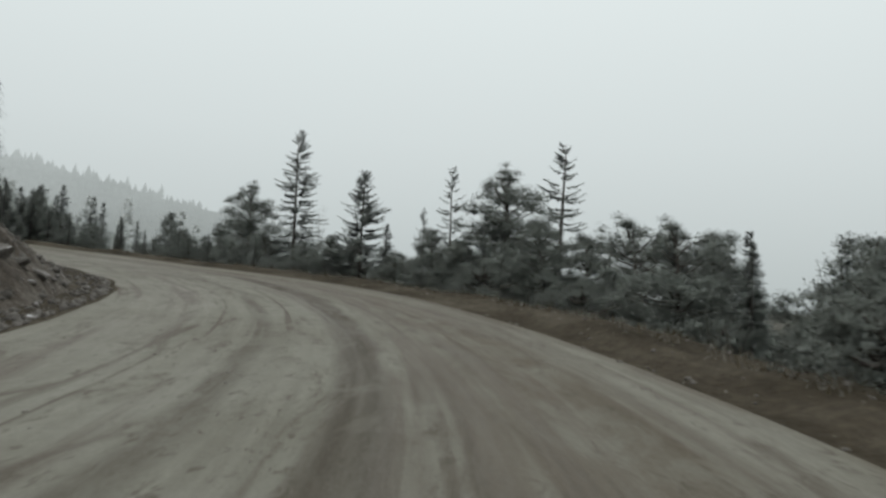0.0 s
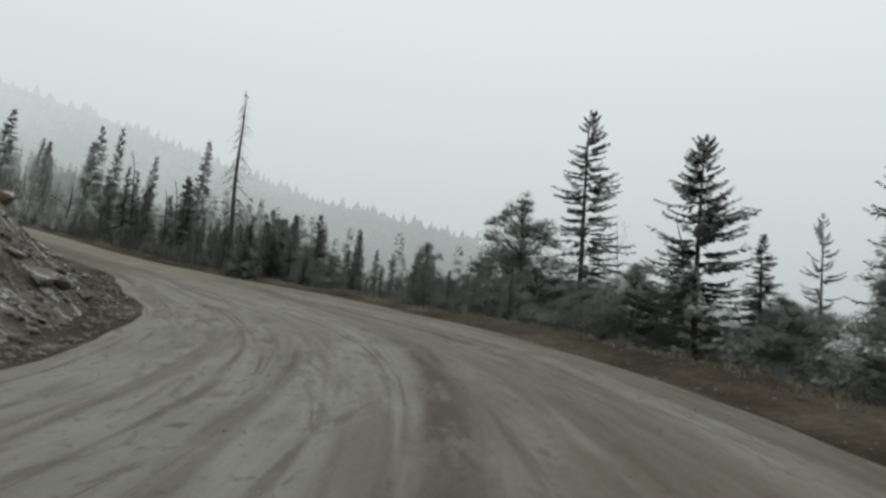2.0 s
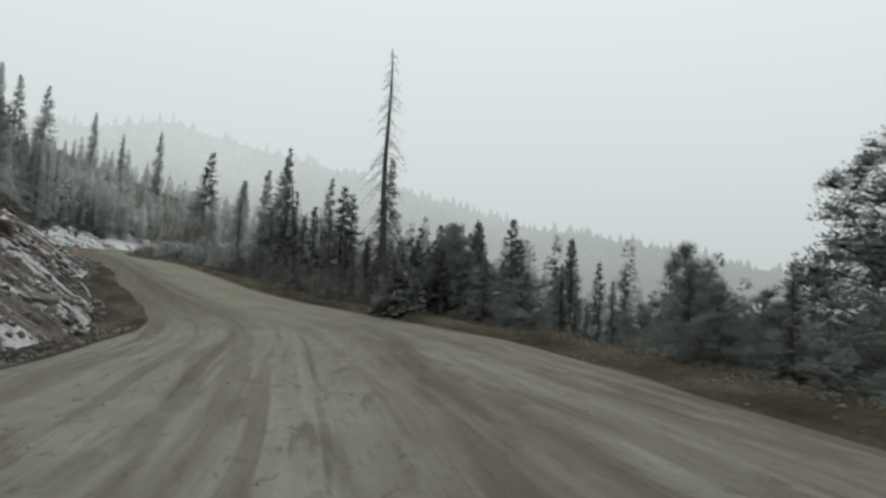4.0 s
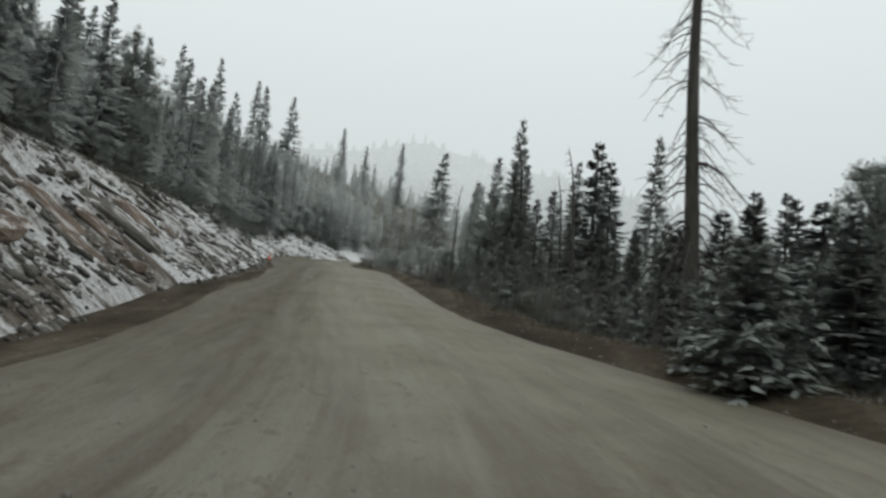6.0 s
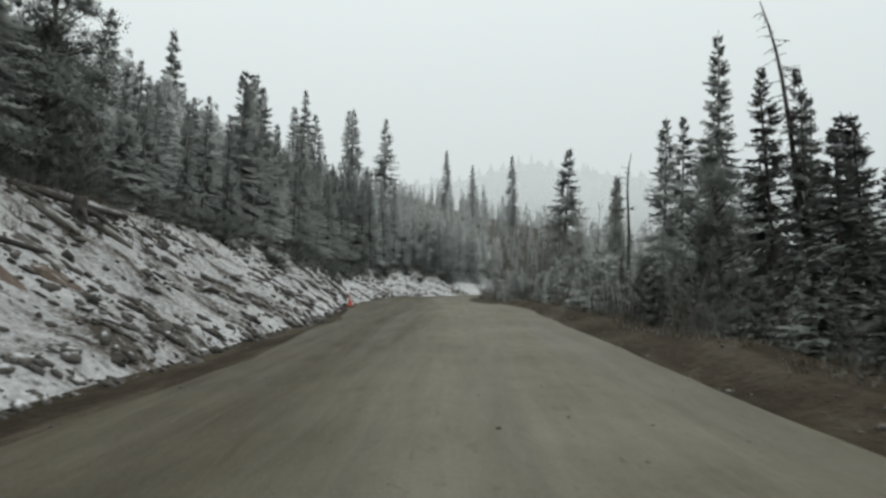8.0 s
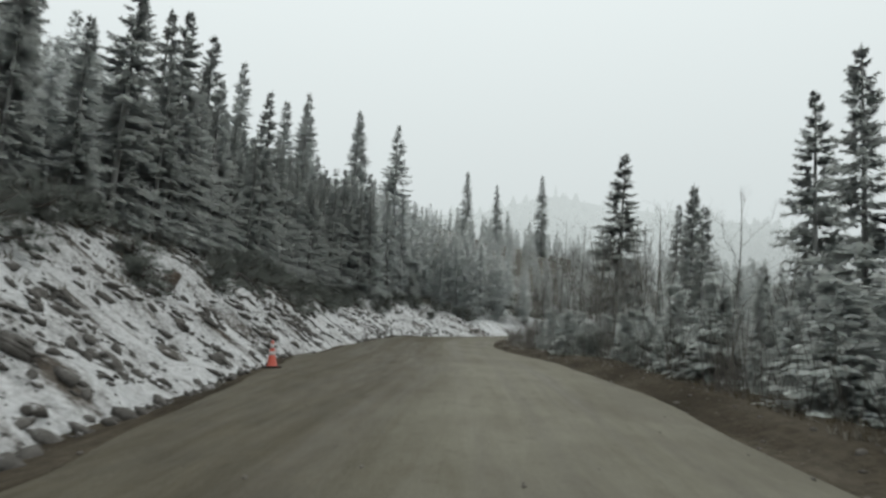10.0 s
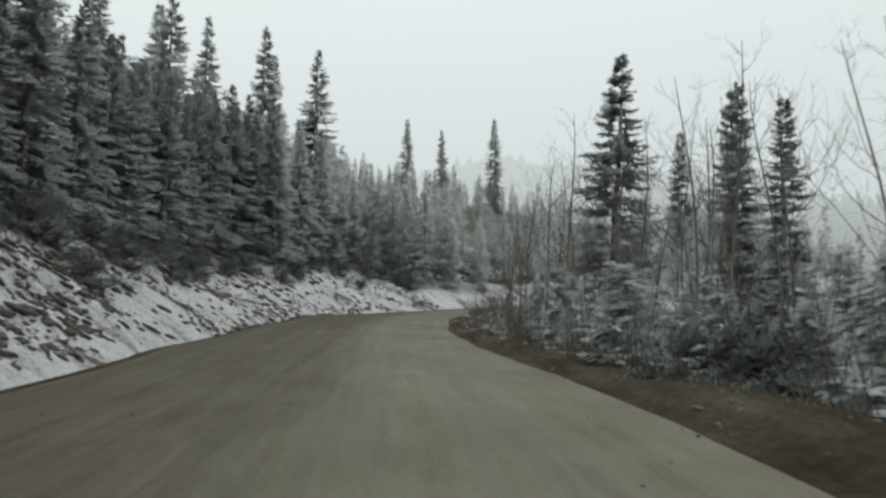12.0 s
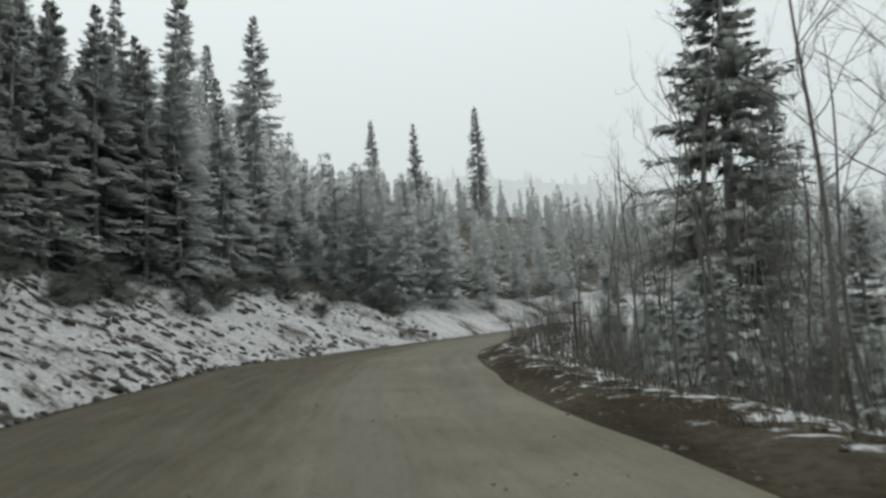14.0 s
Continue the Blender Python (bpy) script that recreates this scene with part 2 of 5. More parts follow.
def aspen_bark_material():
    m = Mat("aspen_bark", 0.85, 0.2)
    n = m.noise(5, 4, 0.6, m.coord((1, 1, 0.5)))
    scars = m.noise(7.0, 3, 0.7, m.coord((1, 1, 2.6)))
    c = m.ramp(n, (0.3, (0.095, 0.092, 0.082)), (0.7, (0.18, 0.175, 0.157)))
    m.color(m.mix(m.ramp(scars, (0.60, 0.0), (0.66, 1.0)), c, (0.06, 0.055, 0.05)))
    m.bump(n, 0.4, 0.01)
    return m.m


def rock_material(name, a, b, snow):
    m = Mat(name, 0.88, 0.25)
    n = m.noise(2.4, 6, 0.65)
    g = m.noise(14, 4, 0.7)
    c = m.mix(0.5, m.ramp(n, (0.3, a), (0.7, b)), m.ramp(g, (0.3, 0.32), (0.7, 0.66)), "OVERLAY")
    c = m.mix(m.math("MULTIPLY", m.random(), 0.3), c, tuple(0.55 * v for v in a))
    f = m.math("MULTIPLY", m.ramp(m.up(), (0.55, 0.0), (0.85, 1.0)), m.ramp(n, (0.62 - 0.3 * snow, 0.0), (0.70 - 0.3 * snow, 1.0)))
    m.color(m.mix(f, c, (0.58, 0.59, 0.60)))
    m.bump(m.math("ADD", n, m.math("MULTIPLY", g, 0.4)), 0.9, 0.08)
    return m.m


def plain_material(name, col, rough=0.6, spec=0.4, grain=30.0):
    m = Mat(name, rough, spec)
    n = m.noise(grain, 3, 0.6)
    m.color(m.mix(m.ramp(n, (0.35, 0.0), (0.75, 0.45)), col, tuple(0.55 * v for v in col)))
    return m.m


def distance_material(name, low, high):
    """Far hillside: a plain distance backdrop that glows; cloud haze is painted into the glow, paler with height."""
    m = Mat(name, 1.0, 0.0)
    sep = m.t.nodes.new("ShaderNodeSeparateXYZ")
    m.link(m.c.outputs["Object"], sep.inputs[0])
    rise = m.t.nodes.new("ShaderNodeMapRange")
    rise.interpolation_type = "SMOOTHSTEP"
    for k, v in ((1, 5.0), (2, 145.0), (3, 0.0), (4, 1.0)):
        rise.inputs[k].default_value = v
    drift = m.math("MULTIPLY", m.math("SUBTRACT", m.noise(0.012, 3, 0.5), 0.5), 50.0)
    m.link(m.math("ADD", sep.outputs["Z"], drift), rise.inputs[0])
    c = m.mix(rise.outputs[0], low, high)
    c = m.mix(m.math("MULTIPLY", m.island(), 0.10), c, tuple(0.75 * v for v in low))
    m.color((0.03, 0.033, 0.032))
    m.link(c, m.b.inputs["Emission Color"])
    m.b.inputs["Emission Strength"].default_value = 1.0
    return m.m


ROAD = road_material()
BANK = bank_material()
DITCH = verge_material()
FLOOR = forest_floor_material()
SPRUCE = needle_material("spruce_needles", (0.285, 0.311, 0.285), (0.360, 0.385, 0.350), 0.10, 0.7, 0.8, 0.6, 0.40)
# distance haze is painted into the paler colours of these next two
SPRUCE_HAZED = needle_material("hazed_needles", (0.580, 0.612, 0.588), (0.640, 0.668, 0.640), 0.06, 0.8, 0.85, 0.8, 0.38, dense=False)
SPRUCE_HAZED_FAR = needle_material("heavily_hazed_needles", (0.735, 0.768, 0.752), (0.775, 0.805, 0.790), 0.08, 0.9, 0.9, 0.9, 0.50, dense=False)
PINE = needle_material("pine_needles", (0.205, 0.228, 0.202), (0.285, 0.309, 0.270), 0.18, 0.6, 0.8, 0.5, 0.40)
BARK = bark_material("conifer_bark", (0.085, 0.076, 0.068), (0.17, 0.152, 0.136))
DEAD = bark_material("weathered_wood", (0.045, 0.041, 0.037), (0.105, 0.098, 0.090), 9.0, 0.12)
# bark paled the same way, with haze put into its colour
BARK_HAZED = bark_material("hazed_bark", (0.24, 0.24, 0.235), (0.34, 0.34, 0.33))
ASPEN = aspen_bark_material()
TWIG = bark_material("bare_twigs", (0.10, 0.093, 0.082), (0.18, 0.168, 0.15))
ROCK = rock_material("grey_rock", (0.085, 0.078, 0.070), (0.20, 0.187, 0.17), 0.40)
ROCK_RED = rock_material("red_brown_rock", (0.092, 0.070, 0.056), (0.20, 0.158, 0.128), 0.48)
ORANGE = plain_material("orange_plastic", (0.52, 0.085, 0.05), 0.45, 0.5)
BAND = plain_material("reflective_band", (0.46, 0.42, 0.41), 0.35, 0.5)
RUBBER = plain_material("dark_rubber", (0.03, 0.03, 0.03), 0.7, 0.3)
STEEL = plain_material("painted_steel", (0.05, 0.045, 0.04), 0.6, 0.4)
ROCK_BARE = rock_material("bare_grey_rock", (0.085, 0.078, 0.070), (0.20, 0.185, 0.168), 0.05)
DEBRIS = rock_material("dark_clods", (0.056, 0.052, 0.047), (0.135, 0.128, 0.118), 0.30)
GRASS = needle_material("dry_grass", (0.055, 0.043, 0.026), (0.12, 0.098, 0.062), 0.2, shaped=False)
FAR_HILL = distance_material("far_forest_painted_haze", (0.235, 0.258, 0.252), (0.575, 0.63, 0.625))


# ---------------------------------------------------------------- the lie of the land
ROUTE = np.array([
    (1.7, -60.0, -3.51), (1.1, -40.0, -2.34), (0.6, -20.0, -1.17), (0.3, -10.0, -0.58), (0.0, -0.0, -0.00), (-0.6, 10.0, 0.61),
    (-2.9, 19.7, 1.28), (-7.3, 28.7, 1.93), (-13.7, 36.3, 2.56), (-21.6, 42.4, 3.22),
    (-29.8, 48.1, 3.97), (-39.1, 51.8, 4.90), (-48.6, 54.9, 6.01), (-58.0, 58.4, 7.24),
    (-67.4, 61.9, 8.41), (-76.7, 65.3, 9.52), (-86.2, 68.5, 10.56), (-95.8, 71.4, 11.45),
    (-105.4, 74.4, 12.48), (-114.7, 77.7, 13.57), (-123.6, 82.1, 14.67), (-129.9, 89.9, 15.78),
    (-132.3, 99.5, 16.88), (-131.9, 109.4, 17.97), (-130.6, 119.4, 19.08),
    (-133.0, 140.0, 21.0), (-142.0, 175.0, 23.5), (-155.0, 212.0, 26.0), (-172.0, 250.0, 28.0)])
rng = np.random.default_rng(7)


def spline(points, step=0.5):
    """Even samples along a smooth line through the points."""
    p = np.vstack([2 * points[0] - points[1], points, 2 * points[-1] - points[-2]])
    out = []
    for k in range(1, len(p) - 2):
        u = np.linspace(0, 1, 21)[:-1, None]
        a, b, c, d = p[k - 1], p[k], p[k + 1], p[k + 2]
        out.append(0.5 * (2 * b + (c - a) * u + (2 * a - 5 * b + 4 * c - d) * u ** 2 + (3 * b - a - 3 * c + d) * u ** 3))
    out = np.vstack(out + [p[-2][None]])
    s = np.r_[0, np.cumsum(np.linalg.norm(np.diff(out[:, :2], axis=0), axis=1))]
    q = np.arange(0, s[-1], step)
    return q, np.column_stack([np.interp(q, s, out[:, i]) for i in range(3)])


RS, RP = spline(ROUTE)
RS = RS - 60.0
RT = np.gradient(RP[:, :2], axis=0)
RT /= np.linalg.norm(RT, axis=1)[:, None]
RN = np.column_stack([RT[:, 1], -RT[:, 0]])


def locate(x, y):
    """Station along the road and offset from its line (right is positive) of places."""
    x, y = np.atleast_1d(np.asarray(x, float)), np.atleast_1d(np.asarray(y, float))
    s, o = np.empty(x.shape), np.empty(x.shape)
    for a in range(0, len(x), 4000):
        q = slice(a, a + 4000)
        dx, dy = x[q, None] - RP[None, :, 0], y[q, None] - RP[None, :, 1]
        d2 = dx * dx + dy * dy
        i = d2.argmin(1)
        k = np.arange(len(i))
        side = np.sign(dx[k, i] * RN[i, 0] + dy[k, i] * RN[i, 1])
        along = dx[k, i] * RT[i, 0] + dy[k, i] * RT[i, 1]
        s[q], o[q] = RS[i] + np.clip(along, -0.3, 0.3), side * np.sqrt(d2[k, i])
    return s, o


def on_road(s, o):
    """World x, y of a station and an offset."""
    s = np.asarray(s, float)
    f = [np.interp(s, RS, a) for a in (RP[:, 0], RP[:, 1], RN[:, 0], RN[:, 1])]
    return f[0] + f[2] * o, f[1] + f[3] * o


def value_noise(x, y, seed=0):
    xi, yi = np.floor(x).astype(np.int64), np.floor(y).astype(np.int64)
    fx, fy = x - xi, y - yi
    fx, fy = fx * fx * (3 - 2 * fx), fy * fy * (3 - 2 * fy)

    def h(a, b):
        n = (a * 374761393 + b * 668265263 + seed * 974711) & 0x7FFFFFFF
        n = ((n ^ (n >> 13)) * 1274126177) & 0x7FFFFFFF
        return ((n ^ (n >> 16)) & 0xFFFF) / 65535.0

    a, b, c, d = h(xi, yi), h(xi + 1, yi), h(xi, yi + 1), h(xi + 1, yi + 1)
    return (a + (b - a) * fx) * (1 - fy) + (c + (d - c) * fx) * fy - 0.5


def fbm(x, y, size, octaves=4, seed=0):
    out, amp = 0.0, 1.0
    for k in range(octaves):
        out = out + amp * value_noise(x / size * 2 ** k, y / size * 2 ** k, seed + k)
        amp *= 0.5
    return out


def ease(a, b, x):
    t = np.clip((x - a) / (b - a), 0, 1)
    return t * t * (3 - 2 * t)


def right_edge(s):
    w = np.interp(s, [-60, 20, 36, 43, 50, 58, 66, 72, 78, 88, 97, 110, 117, 128, 136, 165, 260], [3.6, 3.8, 4.5, 5.4, 6.0, 6.0, 5.2, 4.1, 3.75, 3.5, 3.35, 3.5, 3.3, 3.5, 3.0, 2.95, 3.4])
    return w + 0.25 * fbm(s, s * 0 + 3, 6, 3, 11)


def left_edge(s):
    w = np.interp(s, [-60, 18, 31, 47, 55, 68, 80, 88, 100, 111, 121, 135, 141, 147, 160, 260], [6.0, 6.0, 5.3, 5.0, 4.6, 4.0, 3.7, 3.5, 4.0, 5.3, 6.1, 6.1, 5.6, 5.3, 4.9, 5.0])
    return w + 0.3 * fbm(s, s * 0 + 8, 5, 3, 21)


def toe(s):
    return left_edge(s) + np.interp(s, [-60, 50, 62, 70, 85, 100, 112, 260], [1.2, 1.4, 1.6, 1.6, 1.6, 1.0, 0.55, 0.5])


TOP = 11.3


def height(s, o, x, y):
    """Ground height at a station and offset."""
    base = np.interp(s, RS, RP[:, 2])
    tilt = np.interp(s, [-60, 15, 35, 70, 85, 130, 150, 260], [0, 0.01, 0.035, 0.03, 0.0, 0.0, -0.04, -0.04])
    z = base + tilt * np.clip(o, -6, 6)
    r, l, t = right_edge(s), left_edge(s), toe(s)
    # wheel ruts and crown of the road
    inside = ease(-0.2, 0.8, np.minimum(r - o, l + o))
    ruts = 0.0
    for c in (-3.6, -2.0, -0.6, 1.0, 2.7):
        c = c + 0.7 * np.sin(s / 23 + c)
        ruts = ruts - 0.035 * np.exp(-((o - c) / 0.28) ** 2) + 0.018 * np.exp(-((o - c - 0.5) / 0.25) ** 2)
    z = z + inside * (ruts + 0.03 * fbm(x, y, 1.6, 3, 5)) - 0.0022 * np.clip(o, -6, 6) ** 2
    # fall to the right, behind a low berm
    v = o - r
    wob = fbm(x, y, 3.0, 4, 31)
    berm = 0.26 * ease(0, 1.0, v) * (1 - ease(1.6, 3.2, v)) * (1 + 0.8 * wob)
    fall = -0.30 * np.clip(v - 2.2, 0, 70) * ease(2.0, 5.0, v)
    right = berm + fall + 0.5 * wob * ease(2.5, 6, v)
    # cut slope to the left and the hillside above it
    a = -o
    hb = np.interp(s, [-60, 20, 60, 72, 80, 100, 168, 182, 260], [2.8, 3.4, 4.3, 4.4, 4.3, 3.6, 3.3, 1.7, 1.6])
    u = np.clip((a - t) / (TOP - t), 0, 1)
    ditch = -0.10 * ease(0, 0.8, a - l) * (1 - ease(0.0, 0.5, a - t))
    cut = hb * (0.72 * u + 0.28 * u ** 1.8) + (0.75 * fbm(x, y, 2.4, 4, 41) + 0.62 * fbm(s + 0.15 * a, s * 0, 2.0, 4, 51)) * np.sin(np.pi * np.clip(u, 0, 0.97)) ** 0.7 * 0.8
    hill = 0.46 * np.clip(a - TOP, 0, 34) + 0.30 * np.clip(a - TOP - 34, 0, 70) + 1.2 * fbm(x, y, 7.0, 4, 61) * ease(0, 4, a - TOP)
    hill = hill * np.interp(s, [150, 185, 225, 330], [1.0, 1.0, 0.45, 0.2])
    left = ditch + cut + hill
    return z + np.where(v > 0, right, 0) + np.where(a > l, left, 0)


def ground_z(x, y):
    s, o = locate(x, y)
    return height(s, o, np.atleast_1d(x), np.atleast_1d(y))


def spot(s, o, dz=0.0):
    """A place on the ground at a station and an offset."""
    x, y = on_road(np.array([s]), o)
    return Vector((float(x[0]), float(y[0]), float(height(np.array([float(s)]), np.array([float(o)]), x, y)[0]) + dz))


# ---------------------------------------------------------------- mesh helpers
def mesh_of(name, verts, faces, material, uv=None, smooth=False, outward=None):
    """A mesh from an array of places and arrays of faces (each n x 3 or n x 4)."""
    faces = [np.asarray(f, dtype=np.int32) for f in (faces if isinstance(faces, list) else [faces]) if len(f)]
    me = bpy.data.meshes.new(name)
    me.vertices.add(len(verts))
    me.vertices.foreach_set("co", np.asarray(verts, dtype=np.float32).ravel())
    loops = np.concatenate([f.ravel() for f in faces])
    counts = np.concatenate([np.full(len(f), f.shape[1], dtype=np.int32) for f in faces])
    me.loops.add(len(loops))
    me.loops.foreach_set("vertex_index", loops)
    me.polygons.add(len(counts))
    me.polygons.foreach_set("loop_start", np.r_[0, np.cumsum(counts)[:-1]].astype(np.int32))
    if uv is not None:
        layer = me.uv_layers.new(name="metres")
        layer.data.foreach_set("uv", np.asarray(uv, dtype=np.float32)[loops].ravel())
    if outward is not None:
        me.attributes.new("outward", "FLOAT_VECTOR", "POINT").data.foreach_set("vector", np.asarray(outward, dtype=np.float32).ravel())
    me.update(calc_edges=True)
    me.validate()
    me.materials.append(material)
    if smooth:
        me.polygons.foreach_set("use_smooth", np.ones(len(counts), dtype=bool))
    return me


def part(name, me, parent, label=""):
    ob = new(name, me)
    ob.parent = parent
    if label:
        ob["label"] = label
    return ob


def tubes(lines, sides=5):
    """Tapered tubes along lines; each line is (places n x 3, radii n)."""
    V, F, base = [], [], 0
    for p, r in lines:
        p, r = np.asarray(p, float), np.asarray(r, float)
        t = np.gradient(p, axis=0)
        t /= np.linalg.norm(t, axis=1)[:, None] + 1e-9
        ref = np.where(np.abs(t[:, 2:3]) < 0.9, [[0, 0, 1.0]], [[1.0, 0, 0]])
        a = np.cross(t, ref)
        a /= np.linalg.norm(a, axis=1)[:, None] + 1e-9
        b = np.cross(t, a)
        ang = np.arange(sides) * 2 * math.pi / sides
        ring = p[:, None] + r[:, None, None] * (np.cos(ang)[None, :, None] * a[:, None] + np.sin(ang)[None, :, None] * b[:, None])
        V.append(ring.reshape(-1, 3))
        n = len(p)
        i, j = np.meshgrid(np.arange(n - 1), np.arange(sides), indexing="ij")
        k = (j + 1) % sides
        F.append(np.stack([i * sides + j, i * sides + k, (i + 1) * sides + k, (i + 1) * sides + j], -1).reshape(-1, 4) + base)
        base += n * sides
    return np.vstack(V), np.vstack(F)


# ---------------------------------------------------------------- road, cut slope, verge, ground
def strip(name, s0, s1, step, near_o, far_o, cols, material, tuck=0.0, power=1.0):
    """A band of ground along the road between two offsets, as functions of the station."""
    s = np.arange(s0, s1 + 1e-6, step)
    w = np.linspace(0, 1, cols) ** power
    S, W = np.meshgrid(s, w, indexing="ij")
    O = near_o(S) + W * (far_o(S) - near_o(S))
    S, O = S.ravel(), O.ravel()
    X, Y = on_road(S, O)
    Z = height(S, O, X, Y)
    if tuck:
        Z = Z - tuck * ease(0.93, 1.0, W.ravel())
    i, j = np.meshgrid(np.arange(len(s) - 1), np.arange(cols - 1), indexing="ij")
    f = np.stack([i * cols + j, (i + 1) * cols + j, (i + 1) * cols + j + 1, i * cols + j + 1], -1).reshape(-1, 4)
    if far_o(s)[0] > near_o(s)[0]:
        f = f[:, ::-1]
    return new(name, mesh_of(name, np.column_stack([X, Y, Z]), f, material, np.column_stack([O, S]), True))


tagged(strip("road", -52, 205, 0.4, lambda s: -left_edge(s), right_edge, 44, ROAD), "wet grey-brown gravel mountain road with tyre tracks", "road", kind="structure")
tagged(strip("ditch", -52, 205, 0.4, lambda s: -left_edge(s), lambda s: -toe(s), 7, DITCH), "dark brown earth ditch below the cut slope", "ditch", kind="structure")
tagged(strip("embankment", -52, 205, 0.28, lambda s: -toe(s), lambda s: s * 0 - 13.6, 46, BANK, 0.5), "cut slope of earth and broken rock under thin snow", "embankment", kind="structure")
tagged(strip("verge", -52, 205, 0.4, right_edge, lambda s: s * 0 + 9.6, 30, DITCH, 0.5), "brown earth verge with a low berm", "verge", kind="structure")


def axis(lo, hi, step, reach):
    fine = np.arange(lo, hi + 1e-6, step)
    g = step * 1.22 ** np.arange(1, 60)
    g = np.cumsum(g)
    g = g[g < reach]
    return np.r_[lo - g[::-1], fine, hi + g]


gx, gy = axis(-210, 70, 2.0, 3500), axis(-70, 190, 2.0, 3500)
GX, GY = np.meshgrid(gx, gy, indexing="ij")
GS, GO = locate(GX.ravel(), GY.ravel())
GZ = height(GS, GO, GX.ravel(), GY.ravel())
corridor = ease(-12.6, -11.2, GO) * (1 - ease(7.6, 8.8, GO)) * ease(-51, -46, GS) * (1 - ease(199, 204, GS))
GZ = GZ - 1.2 * corridor
gi, gj = np.meshgrid(np.arange(len(gx) - 1), np.arange(len(gy) - 1), indexing="ij")
gn = len(gy)
gf = np.stack([gi * gn + gj, (gi + 1) * gn + gj, (gi + 1) * gn + gj + 1, gi * gn + gj + 1], -1).reshape(-1, 4)
tagged(new("ground", mesh_of("ground", np.column_stack([GX.ravel(), GY.ravel(), GZ]), gf, FLOOR, None, True)), "forest floor of needles and patchy snow", "ground", kind="structure")


# ---------------------------------------------------------------- trees
def spruce(seed, h, width, spacing, sprays, bare=0.06, spike=1.0, droop=0.35, gappy=0.0, size=1.0):
    """Trunk and crown of a spruce or fir: drooping branches in whorls, each set with flat sprays."""
    r = np.random.default_rng(seed)
    levels = np.arange(bare * h, h * 0.985, spacing)
    per = 6
    z = np.repeat(levels, per) + r.normal(0, spacing * 0.4, len(levels) * per)
    keep = r.random(len(z)) > gappy
    z = np.clip(z[keep], 0.03 * h, h * 0.985)
    u = z / h
    lobes = 1 + 0.28 * np.sin(z * 2.1 + r.random() * 6) * r.random(len(z))
    length = width * (1 - u) ** (1.05 * spike) * lobes * r.uniform(0.72, 1.12, len(z)) + 0.10
    length *= np.where(u < 0.25, 0.75 + u, 1.0)
    az = r.uniform(0, 2 * math.pi, len(z))
    d = np.column_stack([np.cos(az), np.sin(az), np.zeros(len(z))])
    side = np.column_stack([-np.sin(az), np.cos(az), np.zeros(len(z))])
    rise = np.interp(u, [0, 0.5, 0.85, 1], [-0.10, 0.05, 0.35, 0.9]) + r.normal(0, 0.10, len(z))
    sag = droop * (1 - 0.5 * u)
    axis_xy = np.column_stack([0.02 * h * np.sin(u * 3 + seed), 0.02 * h * np.cos(u * 2 + seed), u * 0]) * 0.4
    foot = axis_xy + np.column_stack([np.zeros((len(z), 2)), z])
    t = np.linspace(0.16, 1.0, sprays)[None, :, None]
    L = length[:, None, None]
    P = foot[:, None] + d[:, None] * L * t + np.array([0, 0, 1.0]) * L * (rise[:, None, None] * t - sag[:, None, None] * t ** 2 + 0.16 * t ** 4)
    quads = []
    for sgn in (-1, 1):
        k = P.shape[:2]
        ang = r.uniform(0.35, 1.15, k)[..., None]
        ln = (size * (0.16 + 0.20 * np.minimum(L, 1.6)) * (1.15 - 0.55 * t)) * r.uniform(0.7, 1.25, k)[..., None]
        way = d[:, None] * np.cos(ang) + sgn * side[:, None] * np.sin(ang) + np.array([0, 0, 1.0]) * r.normal(-0.22, 0.22, k)[..., None]
        cr = np.cross(way, np.array([0, 0, 1.0])) + np.array([0, 0, 1.0]) * r.normal(0, 0.35, k)[..., None]
        cr /= np.linalg.norm(cr, axis=-1, keepdims=True) + 1e-9
        wd = ln * r.uniform(0.16, 0.30, k)[..., None]
        quads.append(np.stack([P, P + way * ln * 0.5 + cr * wd, P + way * ln, P + way * ln * 0.45 - cr * wd], 2).reshape(-1, 4, 3))
    q = np.concatenate(quads)
    lift = np.interp(u, [0, 0.8, 1], [0.65, 0.75, 1.2])
    o = (d + np.column_stack([u * 0, u * 0, lift]))[:, None] + r.normal(0, 0.22, P.shape)
    o = np.repeat(np.concatenate([o.reshape(-1, 3)] * 2), 4, axis=0)
    o /= np.linalg.norm(o, axis=1)[:, None]
    # leader and core
    n = np.arange(len(q))[:, None] * 4 + np.arange(4)[None]
    zz = np.linspace(0, h, 9)
    tr = np.column_stack([0.008 * h * np.sin(zz / h * 3 + seed), 0.008 * h * np.cos(zz / h * 2 + seed) - 0.008 * h * math.cos(seed), zz])
    tr[:, 0] -= tr[0, 0]
    rad = 0.0125 * h * (1 - zz / h) ** 0.8 + 0.012
    stubs = [(tr, rad)]
    pick = r.choice(len(z), min(46, len(z)), replace=False)
    for i in pick:
        e = foot[i] + d[i] * length[i] * 0.62 + np.array([0, 0, length[i] * (rise[i] * 0.62 - sag[i] * 0.38)])
        stubs.append((np.array([foot[i], 0.5 * (foot[i] + e) + [0, 0, 0.02], e]), [0.016 + 0.004 * length[i], 0.012, 0.005]))
    tv, tf = tubes(stubs, 5)
    return (tv, tf), (q.reshape(-1, 3), n, o)


def ball():
    bm = bmesh.new()
    bmesh.ops.create_icosphere(bm, subdivisions=1, radius=1.0)
    bm.verts.ensure_lookup_table()
    out = np.array([v.co[:] for v in bm.verts]), np.array([[v.index for v in f.verts] for f in bm.faces])
    bm.free()
    return out


ICO = ball()


